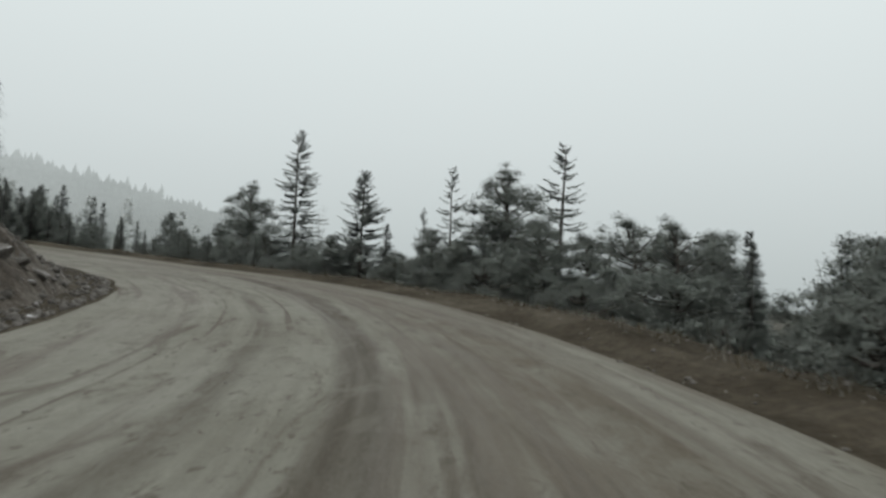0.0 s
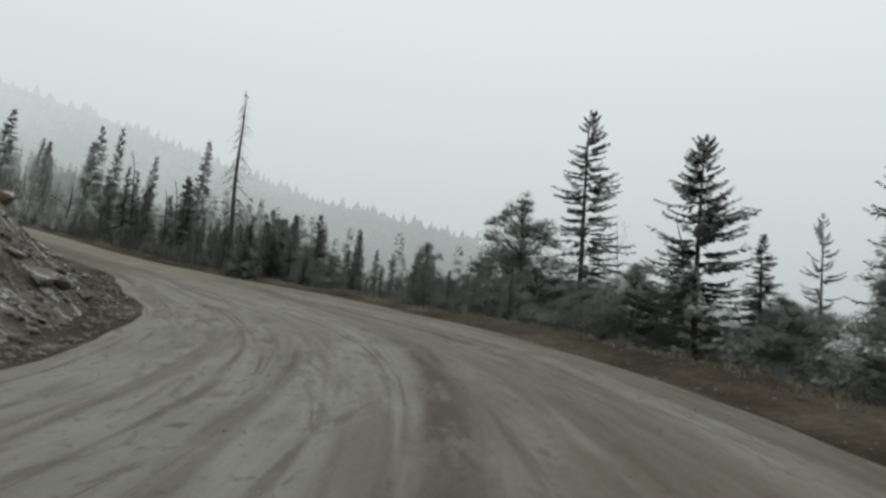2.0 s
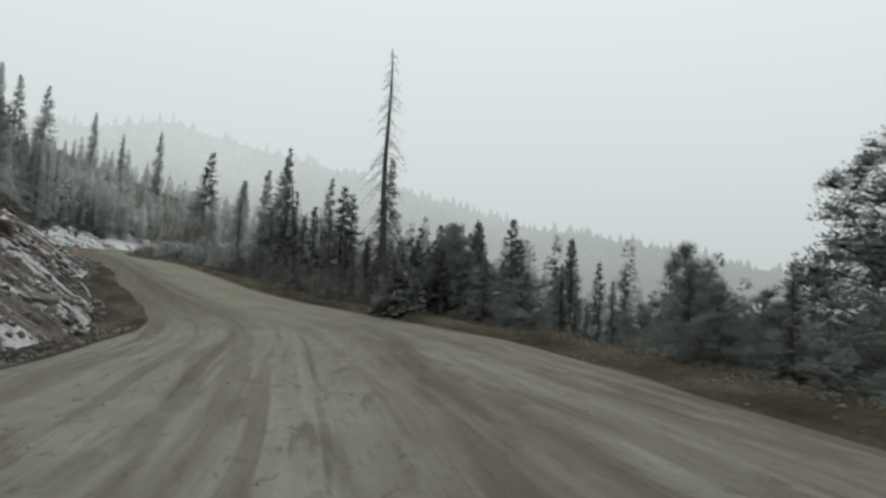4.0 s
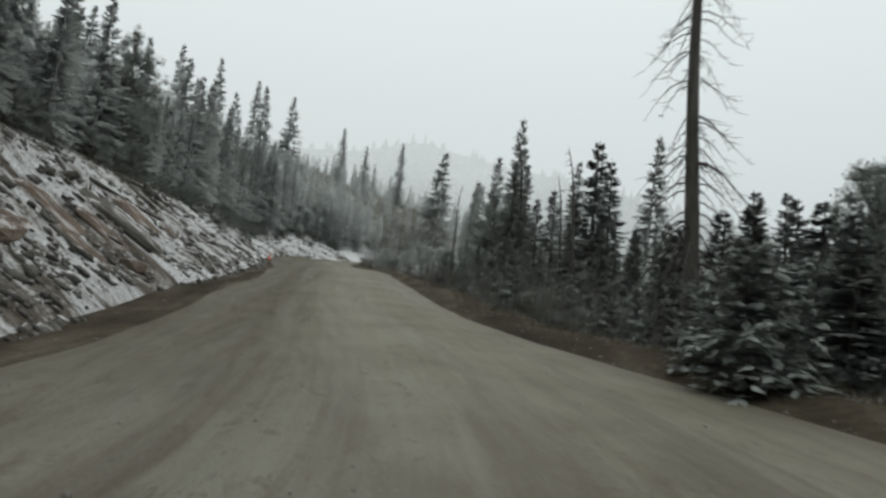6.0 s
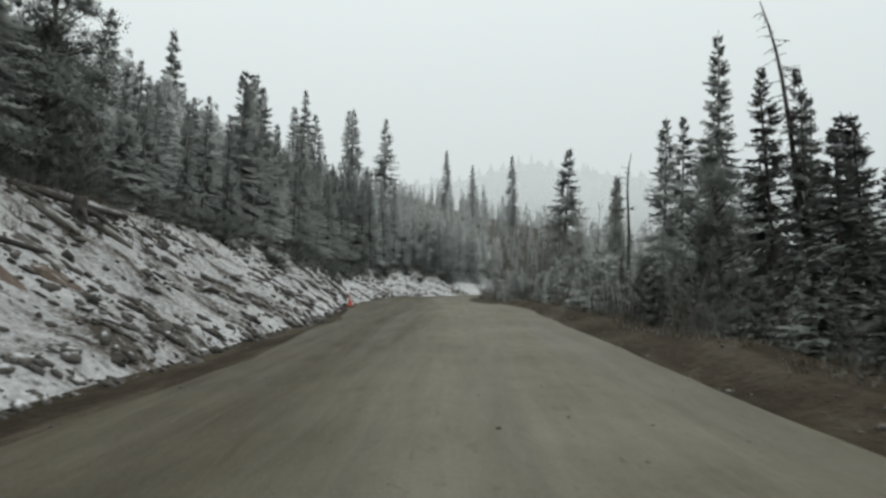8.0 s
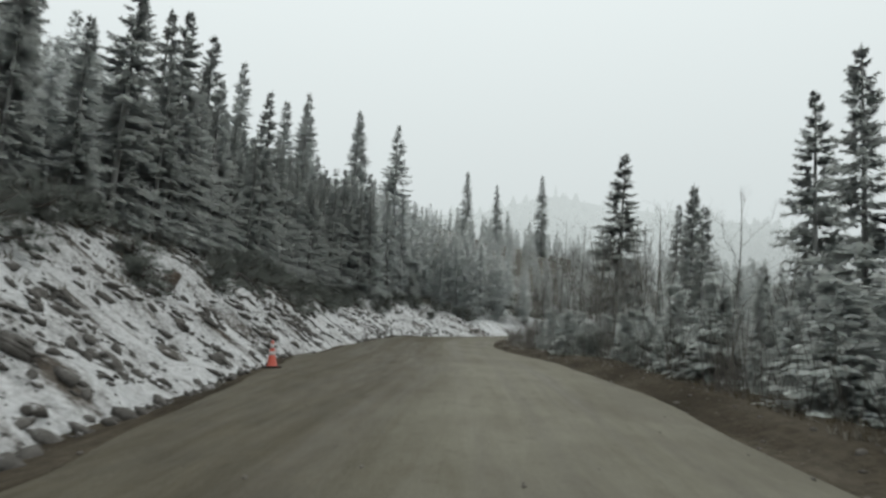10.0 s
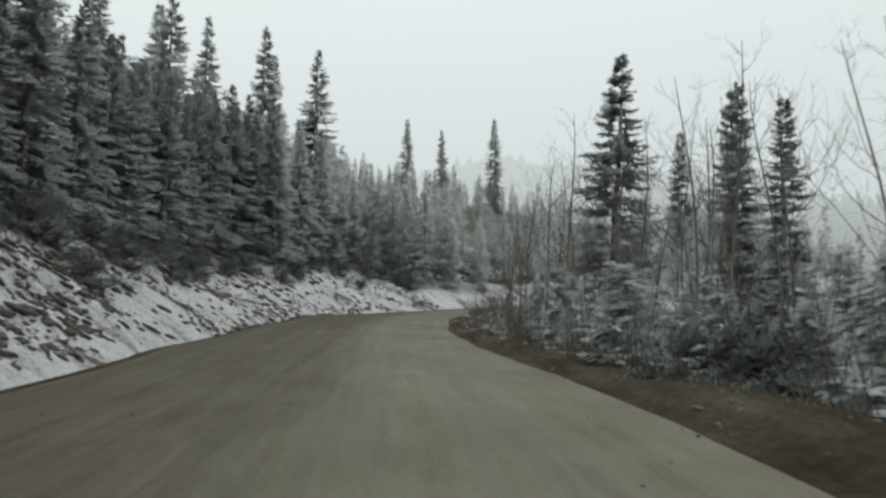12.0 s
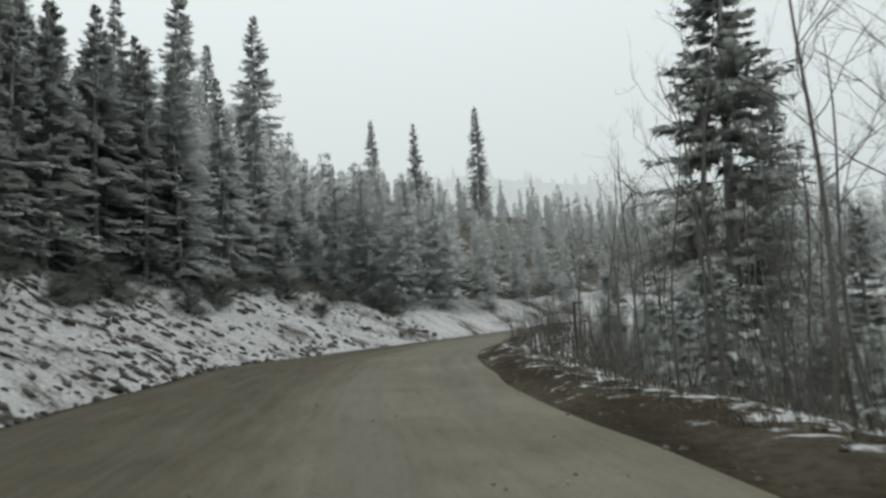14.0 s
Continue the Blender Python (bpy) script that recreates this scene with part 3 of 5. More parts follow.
def pine(seed, h, width, clumps, blades, bare=0.18, flat=1.0):
    """Trunk, limbs and crown of a pine: rounded tufts of needles at the ends of crooked limbs."""
    r = np.random.default_rng(seed)
    zz = np.linspace(0, h * 0.95, 10)
    wob = 0.025 * h
    ph = r.uniform(0, 6, 2)
    tr = np.column_stack([wob * (np.sin(zz / h * 4 + ph[0]) - math.sin(ph[0])), wob * (np.cos(zz / h * 3 + ph[1]) - math.cos(ph[1])), zz])
    lines = [(tr, 0.022 * h * (1 - zz / h) ** 0.7 + 0.015)]
    V, CV, CF, N, CN = [], [], [], [], []
    for i in range(clumps):
        u = bare + (1 - bare) * (i + r.random()) / clumps
        prof = width * (1 - u) ** 0.5 * min(1.0, 0.68 + 1.1 * u) * flat
        prof = max(0.12 * width, prof) * r.uniform(0.15, 1.1)
        az = i * 2.4 + r.normal(0, 0.5)
        root = np.array([np.interp(u * h * 0.9, zz, tr[:, 0]), np.interp(u * h * 0.9, zz, tr[:, 1]), u * h * 0.9])
        c = root + np.array([math.cos(az) * prof, math.sin(az) * prof, 0.08 * h * (u + 0.2) + r.normal(0, 0.2)])
        lines.append((np.array([root, 0.55 * root + 0.45 * c + [0, 0, -0.12], c]), [0.03 + 0.012 * prof, 0.03, 0.012]))
        size = r.uniform(0.56, 0.88) * width * 0.36 * (0.5 + 0.65 * (1 - u))
        for k in range(3):
            cc = c + r.normal(0, size * 0.60, 3) * [1, 1, 0.9]
            core = (ICO[0] * r.uniform(0.10, 0.30, (len(ICO[0]), 1)) * [1, 1, 0.8]) * size + cc
            CV.append(core)
            out = np.array([math.cos(az), math.sin(az), 0.9])
            CN.append(ICO[0] * 0.6 + out)
            CF.append(ICO[1] + 12 * len(CF))
            v = r.normal(0, 1, (blades // 3, 3))
            v[:, 2] = np.abs(v[:, 2]) - 0.45
            v /= np.linalg.norm(v, axis=1)[:, None]
            N.append(np.repeat(v * 0.7 + out + r.normal(0, 0.2, v.shape), 4, axis=0))
            a = cc + v * size * r.uniform(0.05, 0.85, (len(v), 1))
            ln = size * r.uniform(0.13, 0.25, (len(v), 1))
            cr = np.cross(v, r.normal(0, 1, v.shape))
            cr /= np.linalg.norm(cr, axis=1)[:, None] + 1e-9
            w = ln * r.uniform(0.14, 0.24, (len(v), 1))
            V.append(np.stack([a, a + v * ln * 0.55 + cr * w, a + v * ln + [0, 0, 0.03], a + v * ln * 0.5 - cr * w], 1).reshape(-1, 3))
    q = np.vstack(V)
    n = np.arange(len(q)).reshape(-1, 4)
    tv, tf = tubes(lines, 6)
    o = np.vstack(N + CN)
    o /= np.linalg.norm(o, axis=1)[:, None]
    return (tv, tf), (np.vstack([q] + CV), [n, np.vstack(CF) + len(q)], o)


def dead_tree(seed, h, branches, reach, droop, bend=0.0, top=1.0):
    """Standing dead conifer: bare tapering trunk with short drooping dead branches and twigs."""
    r = np.random.default_rng(seed)
    zz = np.linspace(0, h, 14)
    u = zz / h
    tr = np.column_stack([bend * u ** 3 + 0.06 * np.sin(u * 9), 0.05 * np.cos(u * 7) - 0.05, zz - abs(bend) * 0.4 * u ** 6])
    trunk = [(tr, (0.0135 * h) * (1 - u) ** 0.75 * top + 0.014)]
    lines = []
    for i in range(branches):
        w = r.uniform(0.14, 0.98)
        root = np.array([np.interp(w, u, tr[:, k]) for k in range(3)])
        az = r.uniform(0, 6.283)
        ln = reach * (1 - w) ** 0.6 * r.uniform(0.35, 1.15) + 0.15
        d = np.array([math.cos(az), math.sin(az), 0])
        t = np.linspace(0, 1, 5)[:, None]
        p = root + d * ln * t + np.array([0, 0, 1]) * ln * (0.12 * t - droop * t ** 2 + 0.22 * t ** 4) + r.normal(0, 0.02, (5, 3)) * t
        lines.append([(p, np.linspace(0.009 + 0.011 * ln, 0.004, 5))])
        for k in range(6):
            a = p[r.integers(1, 5)]
            e = a + (d * r.uniform(0.2, 0.6) + r.normal(0, 0.5, 3) * [1, 1, 0.4] + [0, 0, -0.25]) * 0.32 * ln
            lines[-1].append((np.array([a, 0.5 * (a + e) + r.normal(0, 0.02, 3), e]), [0.008, 0.006, 0.003]))
    return [tubes(trunk, 8)] + [tubes(b, 4) for b in lines]


def aspen(seed, h, lean=0.0, forks=9):
    """Leafless aspen: pale slender trunk, upswept limbs and fine twigs."""
    r = np.random.default_rng(seed)
    zz = np.linspace(0, h, 12)
    u = zz / h
    ph = r.uniform(0, 6)
    tr = np.column_stack([lean * u + 0.018 * h * (np.sin(u * 6 + ph) - math.sin(ph)), 0.015 * h * (np.cos(u * 5 + ph) - math.cos(ph)), zz])
    trunk = [(tr, 0.0046 * h * (1 - u) ** 0.7 + 0.008)]
    limbs = []

    def grow(root, d, ln, rad, depth):
        n = 5
        p = [root]
        for k in range(n):
            d = d + r.normal(0, 0.16, 3) + np.array([0, 0, 0.10])
            d = d / np.linalg.norm(d)
            p.append(p[-1] + d * ln / n)
        p = np.array(p)
        limbs.append((p, np.linspace(rad, rad * 0.3, n + 1)))
        if depth:
            for k in range(4 if depth == 2 else 3):
                i = r.integers(1, n + 1)
                dd = d + r.normal(0, 0.55, 3)
                grow(p[i], dd / np.linalg.norm(dd), ln * r.uniform(0.35, 0.6), max(0.0035, rad * 0.5), depth - 1)

    for i in range(forks):
        w = r.uniform(0.38, 0.97)
        root = np.array([np.interp(w, u, tr[:, k]) for k in range(3)])
        az = r.uniform(0, 6.283)
        d = np.array([math.cos(az) * 0.8, math.sin(az) * 0.8, 0.75])
        grow(root, d / np.linalg.norm(d), h * (1.05 - w) * r.uniform(0.35, 0.6) + 0.3, 0.0019 * h * (1.15 - w) + 0.004, 2)
    return tubes(trunk, 8), tubes(limbs, 4)


def conifer_meshes(name, raw, needles, bark=None):
    (tv, tf), (cv, cf, co) = raw
    return mesh_of(name + "_trunk", tv, tf, bark or BARK, None, True), mesh_of(name + "_crown", cv, cf, needles, outward=co)


# high, middle and low builds; unit is metres at the given height
NEAR_RAW = [spruce(11, 13.0, 2.9, 0.28, 19, 0.05, 0.90, 0.40, 0.05, 0.88), spruce(12, 14.0, 2.2, 0.27, 17, 0.04, 0.85, 0.38, 0.03, 0.92),
            spruce(13, 12.0, 2.5, 0.27, 18, 0.05, 0.88, 0.34, 0.05, 0.88), spruce(14, 13.0, 1.75, 0.26, 15, 0.03, 0.75, 0.33, 0.03, 0.95)]
NEAR_H = [float(p[1][0][:, 2].max()) for p in NEAR_RAW]
OPEN_RAW = [spruce(21, 13.0, 3.1, 0.28, 30, 0.08, 0.70, 0.22, 0.15, 0.58), spruce(22, 9.0, 2.7, 0.19, 28, 0.04, 0.75, 0.02, 0.08, 0.58), spruce(23, 10.0, 2.3, 0.36, 24, 0.10, 0.70, 0.06, 0.34, 0.60)]
OPEN_H = [float(p[1][0][:, 2].max()) for p in OPEN_RAW]
PINE_RAW = [pine(31, 9.0, 3.3, 92, 420, 0.08), pine(32, 7.0, 3.1, 80, 400, 0.05), pine(33, 5.0, 2.6, 62, 360, 0.03)]
PINE_H = [float(p[1][0][:, 2].max()) for p in PINE_RAW]
FAR_RAW = [spruce(41, 13.0, 2.3, 0.50, 3, 0.05, 0.85, 0.40, 0.05, 2.2), spruce(42, 14.0, 1.9, 0.50, 3, 0.04, 0.75, 0.38, 0.05, 2.2), spruce(43, 12.0, 2.5, 0.50, 3, 0.05, 0.90, 0.40, 0.08, 2.1)]
YOUNG_RAW = [spruce(51, 3.0, 1.15, 0.17, 6, 0.03, 0.80, 0.22, 0.05, 1.15), spruce(52, 3.0, 0.95, 0.16, 6, 0.03, 0.85, 0.25, 0.05, 1.15)]
FAR_H = [float(p[1][0][:, 2].max()) for p in FAR_RAW]

NEAR = [conifer_meshes("spruce", raw, SPRUCE) for raw in NEAR_RAW]
HAZED = [conifer_meshes("hazed_spruce", raw, SPRUCE_HAZED, BARK_HAZED) for raw in NEAR_RAW]
OPEN = [conifer_meshes("open_spruce", raw, SPRUCE) for raw in OPEN_RAW]
PINES = [conifer_meshes("pine", raw, PINE) for raw in PINE_RAW]


def plant(name, meshes, place, scale, label, category, group, lean=(0, 0), turn=0.0, names=("trunk", "crown"), sx=1.0):
    """A tree as one thing with trunk and crown."""
    ob = new(name)
    ob.empty_display_size = 0.3
    ob.matrix_basis = Matrix.Translation(place) @ pose(0, 0, 0, lean[0], lean[1], 0) @ pose(0, 0, 0, 0, 0, turn) @ Matrix.Diagonal((scale * sx, scale * sx, scale, 1))
    for n, me in zip(names, meshes):
        part(n, me, ob)
    return tagged(ob, label, category, group)


# ---------------------------------------------------------------- trees that stand out
def ground_at(x, y):
    return float(ground_z(x, y)[0])


def grow_to(name, meshes, full, x, y, top, label, category, group, turn=0.0, lean=(0, 0), sx=1.0, names=("trunk", "crown")):
    """A tree at x, y whose tip reaches the height top."""
    z = ground_at(x, y) - 0.15
    x, y = x - (top - z) * math.sin(radians(lean[1])), y + (top - z) * math.sin(radians(lean[0]))
    z = ground_at(x, y) - 0.15
    return plant(name, meshes, (x, y, z), (top - z) / full, label, category, group, lean, turn, names, sx)


HAZED_FAR = [conifer_meshes("far_hazed_spruce", p, SPRUCE_HAZED_FAR, BARK_HAZED) for p in NEAR_RAW]
RIGHT = "conifers on the slope below the road"
LEFT = "conifers on the slope above the road"
taken = []
# lean chosen so the trunks stand right in the camera's view
VIEW_LEAN = (-3.5, 1.4)
for k, x, y, top, turn, sx, lean in (
        (0, -11.2, 53.4, 13.9, 40, 1.0, (0, 0)), (1, -4.7, 40.4, 8.8, 10, 1.15, (0, 0)), (2, -1.4, 44.6, 7.4, 70, 0.8, (0, 0)),
        (2, 5.1, 32.4, 9.1, 0, 1.2, (0, 0)), (2, 0.2, 40.4, 9.3, 200, 0.9, (0, 0)), (1, -21.0, 66.5, 8.0, 120, 0.9, (0, 0))):
    grow_to("spruce_tree", OPEN[k], OPEN_H[k], x, y, top, "open-crowned dark green spruce on the slope below the road", "tree", RIGHT, turn, lean, sx)
    taken.append((x, y))
for k, x, y, top, turn, sx in (
        (0, -15.9, 56.1, 10.5, 60, 1.2), (0, 2.2, 31.0, 7.7, 0, 1.3), (1, -23.2, 61.3, 8.3, 33, 0.7), (1, -34.1, 60.3, 9.5, 80, 0.8),
        (2, 6.7, 25.9, 5.1, 150, 1.15), (2, 6.0, 29.4, 4.9, 70, 1.1), (1, 8.1, 22.4, 4.3, 260, 1.1), (2, 9.0, 24.6, 3.9, 260, 1.1), (2, 7.9, 13.2, 3.1, 200, 1.0), (1, 15.0, 24.5, 4.8, 40, 1.1), (2, -20.0, 59.6, 6.4, 10, 1.1), (2, -13.4, 53.0, 6.3, 200, 1.2), (2, -30.6, 58.4, 7.4, 90, 1.0),
        (2, -5.8, 44.4, 5.4, 300, 1.2), (2, 0.6, 36.0, 4.6, 20, 1.3), (2, -8.6, 48.2, 5.0, 77, 1.25), 
        (0, -63.5, 69.9, 14.6, 15, 0.9)):
    grow_to("pine_tree", PINES[k], PINE_H[k], x, y, top, "rounded dark green pine on the slope below the road", "tree", RIGHT, turn, (0, 0), sx)
    taken.append((x, y))
for k, x, y, top, turn, sx, lean in (
        (3, -36.1, 73.6, 10.7, 0, 1.0, (0, 0)), (1, -68.3, 74.6, 21.3, 30, 0.85, VIEW_LEAN), (2, -78.5, 79.4, 21.3, 80, 0.90, VIEW_LEAN), (2, -109.0, 95.8, 26.7, 50, 0.90, VIEW_LEAN),
        (0, -117.5, 94.4, 32.2, 10, 1.15, VIEW_LEAN), (1, -69.9, 81.3, 19.9, 99, 0.90, VIEW_LEAN), (1, -48.5, 65.2, 13.6, 200, 1.35, (0, 0)), (2, -52.2, 67.0, 12.3, 170, 1.2, (0, 0)), (0, -55.4, 66.4, 12.0, 90, 1.1, (0, 0)), (2, -59.4, 71.2, 14.2, 90, 1.2, (0, 0)), (1, -72.2, 91.9, 24.7, 310, 0.90, VIEW_LEAN),
        (0, -91.6, 91.2, 27.3, 140, 0.95, VIEW_LEAN), (1, -107.1, 94.5, 26.3, 220, 0.90, VIEW_LEAN), (3, -125.6, 106.5, 30.8, 30, 1.00, VIEW_LEAN), (0, -59.6, 68.6, 15.4, 260, 0.9, (0, 0)),
        (1, -51.6, 68.4, 14.0, 20, 1.3, (0, 0)), (0, 7.4, 17.4, 3.4, 60, 1.1, (0, 0)), (2, 8.6, 20.6, 4.0, 60, 1.1, (0, 0)), (0, -58.1, 68.3, 14.8, 60, 0.75, (0, 0)), (2, -55.9, 67.6, 12.6, 60, 1.1, (0, 0)), (2, -37.1, 67.7, 8.6, 60, 0.8, (0, 0)), (0, -31.8, 66.4, 9.3, 10, 0.95, (0, 0)), (1, -29.6, 65.5, 8.0, 75, 1.0, (0, 0)), (2, -33.6, 67.9, 8.2, 75, 1.0, (0, 0)), (1, -27.6, 64.3, 7.5, 15, 1.0, (0, 0)), (3, -100.8, 90.4, 22.6, 77, 1.00, VIEW_LEAN)):
    kind, look_of = (HAZED, "tall haze-painted spruce on the slope below the road") if x < -64 else (NEAR, "tall dark green spruce on the slope below the road")
    grow_to("spruce_tree", kind[k], NEAR_H[k], x, y, top, look_of, "tree", RIGHT, turn, lean, sx)
    taken.append((x, y))
for k, x, y, top, turn in (
        (0, -96.9, 46.7, 31.6, 0), (1, -91.0, 51.2, 28.0, 30), (2, -114.9, 57.8, 35.2, 60), (1, -146.1, 60.3, 47.8, 90), (3, -143.9, 65.6, 42.9, 120), (1, -107.5, 61.8, 28.5, 150),
        (0, -130.2, 66.7, 37.3, 180), (3, -177.6, 114.7, 50.0, 210), (1, -180.2, 107.1, 47.9, 240), (3, -205.5, 110.1, 58.5, 270), (0, -159.9, 83.1, 48.3, 300), (1, -153.4, 76.1, 46.9, 330),
        (1, -175.1, 71.3, 57.5, 15), (3, -186.8, 82.2, 58.9, 45)):
    kind, look_of = (HAZED_FAR, "tall heavily haze-painted spruce high on the slope above the road") if x < -125 else (HAZED, "tall haze-painted spruce on the slope above the road")
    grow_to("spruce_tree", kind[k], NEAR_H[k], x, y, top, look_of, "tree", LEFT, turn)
    taken.append((x, y))

# tall trees at the very edge of the cut
for s, o, h, k, turn in ((91.0, -14.0, 8.6, 1, 20), (93.2, -12.9, 8.4, 2, 80), (119.0, -13.2, 10.6, 2, 200), (124.5, -13.0, 11.2, 0, 260), (126.3, -14.6, 11.2, 1, 320), (130.0, -13.0, 9.8, 3, 50)):
    p = spot(s, o, -0.15)
    plant("spruce_tree", HAZED[k], p, h / NEAR_H[k], "tall haze-painted spruce at the edge of the cut slope", "tree", LEFT, (0, 0), turn)
    taken.append((p.x, p.y))
p = spot(95.6, -12.6, -0.15)
plant("pine_tree", PINES[0], p, 8.2 / PINE_H[0], "tall dark green pine at the edge of the cut slope", "tree", LEFT, (0, 0), 110, sx=0.8)
taken.append((p.x, p.y))

# bushy young spruces round the foot of the dead tree
for k, (s, o, h) in enumerate(((69.3, 8.9, 4.3), (67.6, 8.4, 3.6), (70.8, 8.4, 4.2), (72.6, 8.8, 4.6), (69.0, 10.2, 5.0), (66.4, 9.0, 3.4), (74.8, 9.0, 4.4), (70.0, 7.6, 2.6), (68.2, 7.5, 2.2))):
    p = spot(s, o, -0.12)
    plant("spruce_tree", NEAR[k % 4], p, h / NEAR_H[k % 4], "bushy young dark green spruce beside the dead tree", "tree", RIGHT, (0, 0), 70.0 * k, sx=1.8)
    taken.append((p.x, p.y))

# standing dead trees
SNAG = [mesh_of("dead_wood", v, f, DEAD, None, True) for v, f in dead_tree(61, 14.5, 150, 1.75, 1.15, 0.0, 1.05)]
BENT = [mesh_of("dead_wood", v, f, DEAD, None, True) for v, f in dead_tree(62, 10.0, 70, 0.75, 0.5, -0.75, 0.7)]
THIN = [mesh_of("dead_wood", v, f, DEAD, None, True) for v, f in dead_tree(63, 8.0, 22, 0.7, 0.15, -0.5, 0.8)]
bare = ("trunk",) + ("branch",) * 150
grow_to("dead_tree", SNAG, 14.5, -37.15, 58.01, 18.05, "tall grey dead conifer with drooping bare branches beside the road", "dead tree", "dead trees", 0, (0.3, -0.9), 0.95, bare)
grow_to("dead_tree", BENT, 10.0, -58.25, 68.4, 17.1, "thin grey dead conifer with a bent tip", "dead tree", "dead trees", 70, (0, 0), 1.0, bare)
grow_to("dead_tree", BENT, 10.0, -47.75, 63.65, 13.1, "thin grey dead conifer with a bent tip", "dead tree", "dead trees", 62, (0, 0), 1.0, bare)
grow_to("dead_tree", THIN, 8.0, -50.3, 65.0, 12.5, "slender grey dead tree with few short branches", "dead tree", "dead trees", 80, (0, 0), 1.0, bare)
grow_to("dead_tree", THIN, 8.0, -6.6, 55.6, 8.9, "slender grey dead tree with few short branches", "dead tree", "dead trees", 30, (0, 0), 1.2, bare)
grow_to("dead_tree", THIN, 8.0, -70.5, 71.0, 16.2, "slender grey dead tree with few short branches", "dead tree", "dead trees", 200, (0, 0), 1.0, bare)
taken += [(-37.1, 58.0), (-58.4, 68.0), (-47.75, 63.65), (-50.4, 64.7), (-6.6, 55.6)]

# leafless aspens on the inside of the last bend
ASPENS = []
for seed, h, lean in ((71, 9.0, 0.4), (72, 10.0, -0.5), (73, 8.0, 0.2)):
    t, b = aspen(seed, h, lean)
    ASPENS.append((mesh_of("aspen_trunk", *t, ASPEN, None, True), mesh_of("aspen_limbs", *b, TWIG, None, True)))
arng = np.random.default_rng(70)
for k, (s, o, h) in enumerate((
        (146.9, 5.7, 5.6), (145.0, 5.8, 5.2), (143.3, 5.6, 5.8), (141.0, 6.2, 8.0), (148.6, 6.4, 5.0), (150.2, 6.0, 5.4), (152.0, 6.8, 5.2), (154.5, 6.2, 5.0), (142.0, 7.4, 6.4), (139.2, 7.0, 7.5),
        (136.9, 6.4, 8.4), (135.0, 7.8, 8.2), (132.4, 6.6, 7.6), (130.2, 7.4, 6.8), (130.6, 10.2, 8.5), (137.4, 11.2, 10.0), (141.7, 9.6, 8.2), (150.1, 8.0, 9.0), (143.8, 6.1, 7.5), (127.0, 7.0, 7.4), (124.0, 8.2, 7.0), (121.2, 6.6, 5.6), (119.3, 6.5, 6.2), (117.0, 8.0, 6.8), (147.5, 8.5, 6.0), (138.0, 9.6, 8.0), (133.6, 9.4, 8.4), (157.0, 6.6, 5.0))):
    p = spot(s, o, -0.1)
    ob = plant("aspen_tree", ASPENS[k % 3], p, h / (9.0, 10.0, 8.0)[k % 3], "leafless pale-barked aspen at the edge of the verge", "tree", "bare aspens", (float(arng.normal(-2.5, 2.0)), float(arng.normal(1.0, 2.0))), float(arng.uniform(0, 360)), ("trunk", "crown"))
    taken.append((p.x, p.y))
for k in range(34):
    s = float(arng.uniform(122, 162))
    o = float(arng.uniform(6.0, 15.0))
    h = float(arng.uniform(4.6, 6.4) + 0.22 * (o - 6.0))
    p = spot(s, o, -0.1)
    plant("aspen_tree", ASPENS[k % 3], p, h / (9.0, 10.0, 8.0)[k % 3], "slender leafless aspen in the grove below the bend", "tree", "bare aspens", (float(arng.normal(-1.5, 2.0)), float(arng.normal(0.5, 2.0))), float(arng.uniform(0, 360)), ("trunk", "crown"))
    taken.append((p.x, p.y))
for x, y, h in ((-8.3, 47.1, 5.9), (-4.2, 58.0, 6.0)):
    plant("aspen_tree", ASPENS[0], (x, y, ground_at(x, y)), h / 9.0, "leafless pale-barked aspen behind the spruces", "tree", "bare aspens", (0, 0), 40 * h, ("trunk", "crown"))


# ---------------------------------------------------------------- the rest of the roadside trees
def scatter(n, s_range, o_range, gap, seed, fade=0.0):
    """Places by station and offset that keep a distance from one another and from the trees above."""
    r = np.random.default_rng(seed)
    out = []
    pts = list(taken)
    for _ in range(n * 30):
        if len(out) >= n:
            break
        s, u = r.uniform(*s_range), r.random()
        o = o_range[0] + (o_range[1] - o_range[0]) * u ** (1.0 + fade)
        x, y = on_road(np.array([s]), o)
        x, y = float(x[0]), float(y[0])
        s2, o2 = locate(x, y)
        if abs(o2[0]) < min(abs(o_range[0]), abs(o_range[1])) - 0.3:
            continue
        if all((x - a) ** 2 + (y - b) ** 2 > gap * gap for a, b in pts[-700:]):
            out.append((x, y, s, o))
            pts.append((x, y))
    taken.extend((a[0], a[1]) for a in out)
    return out


def canopy(s):
    """Height of the spruces above the road, by station, fitted to the skyline in the camera's view."""
    return float(np.interp(s, [60, 95, 98.5, 110, 122, 134, 146, 158, 164, 172, 180, 188, 202, 214, 260], [8.6, 8.4, 6.2, 7.2, 8.4, 9.0, 9.8, 12.0, 12.5, 10.5, 7.5, 5.5, 5.5, 8.0, 10.0]))


def canopy_below(o):
    """Height of the common trees below the road, by offset: fitted to the camera's skyline over falling ground, so
    taller farther out.
    """
    return float(np.interp(o, [6, 8, 10, 12, 15, 18, 22, 28, 45, 66], [3.3, 4.5, 5.6, 7.0, 8.4, 9.8, 11.2, 13.5, 15.5, 16.5]))


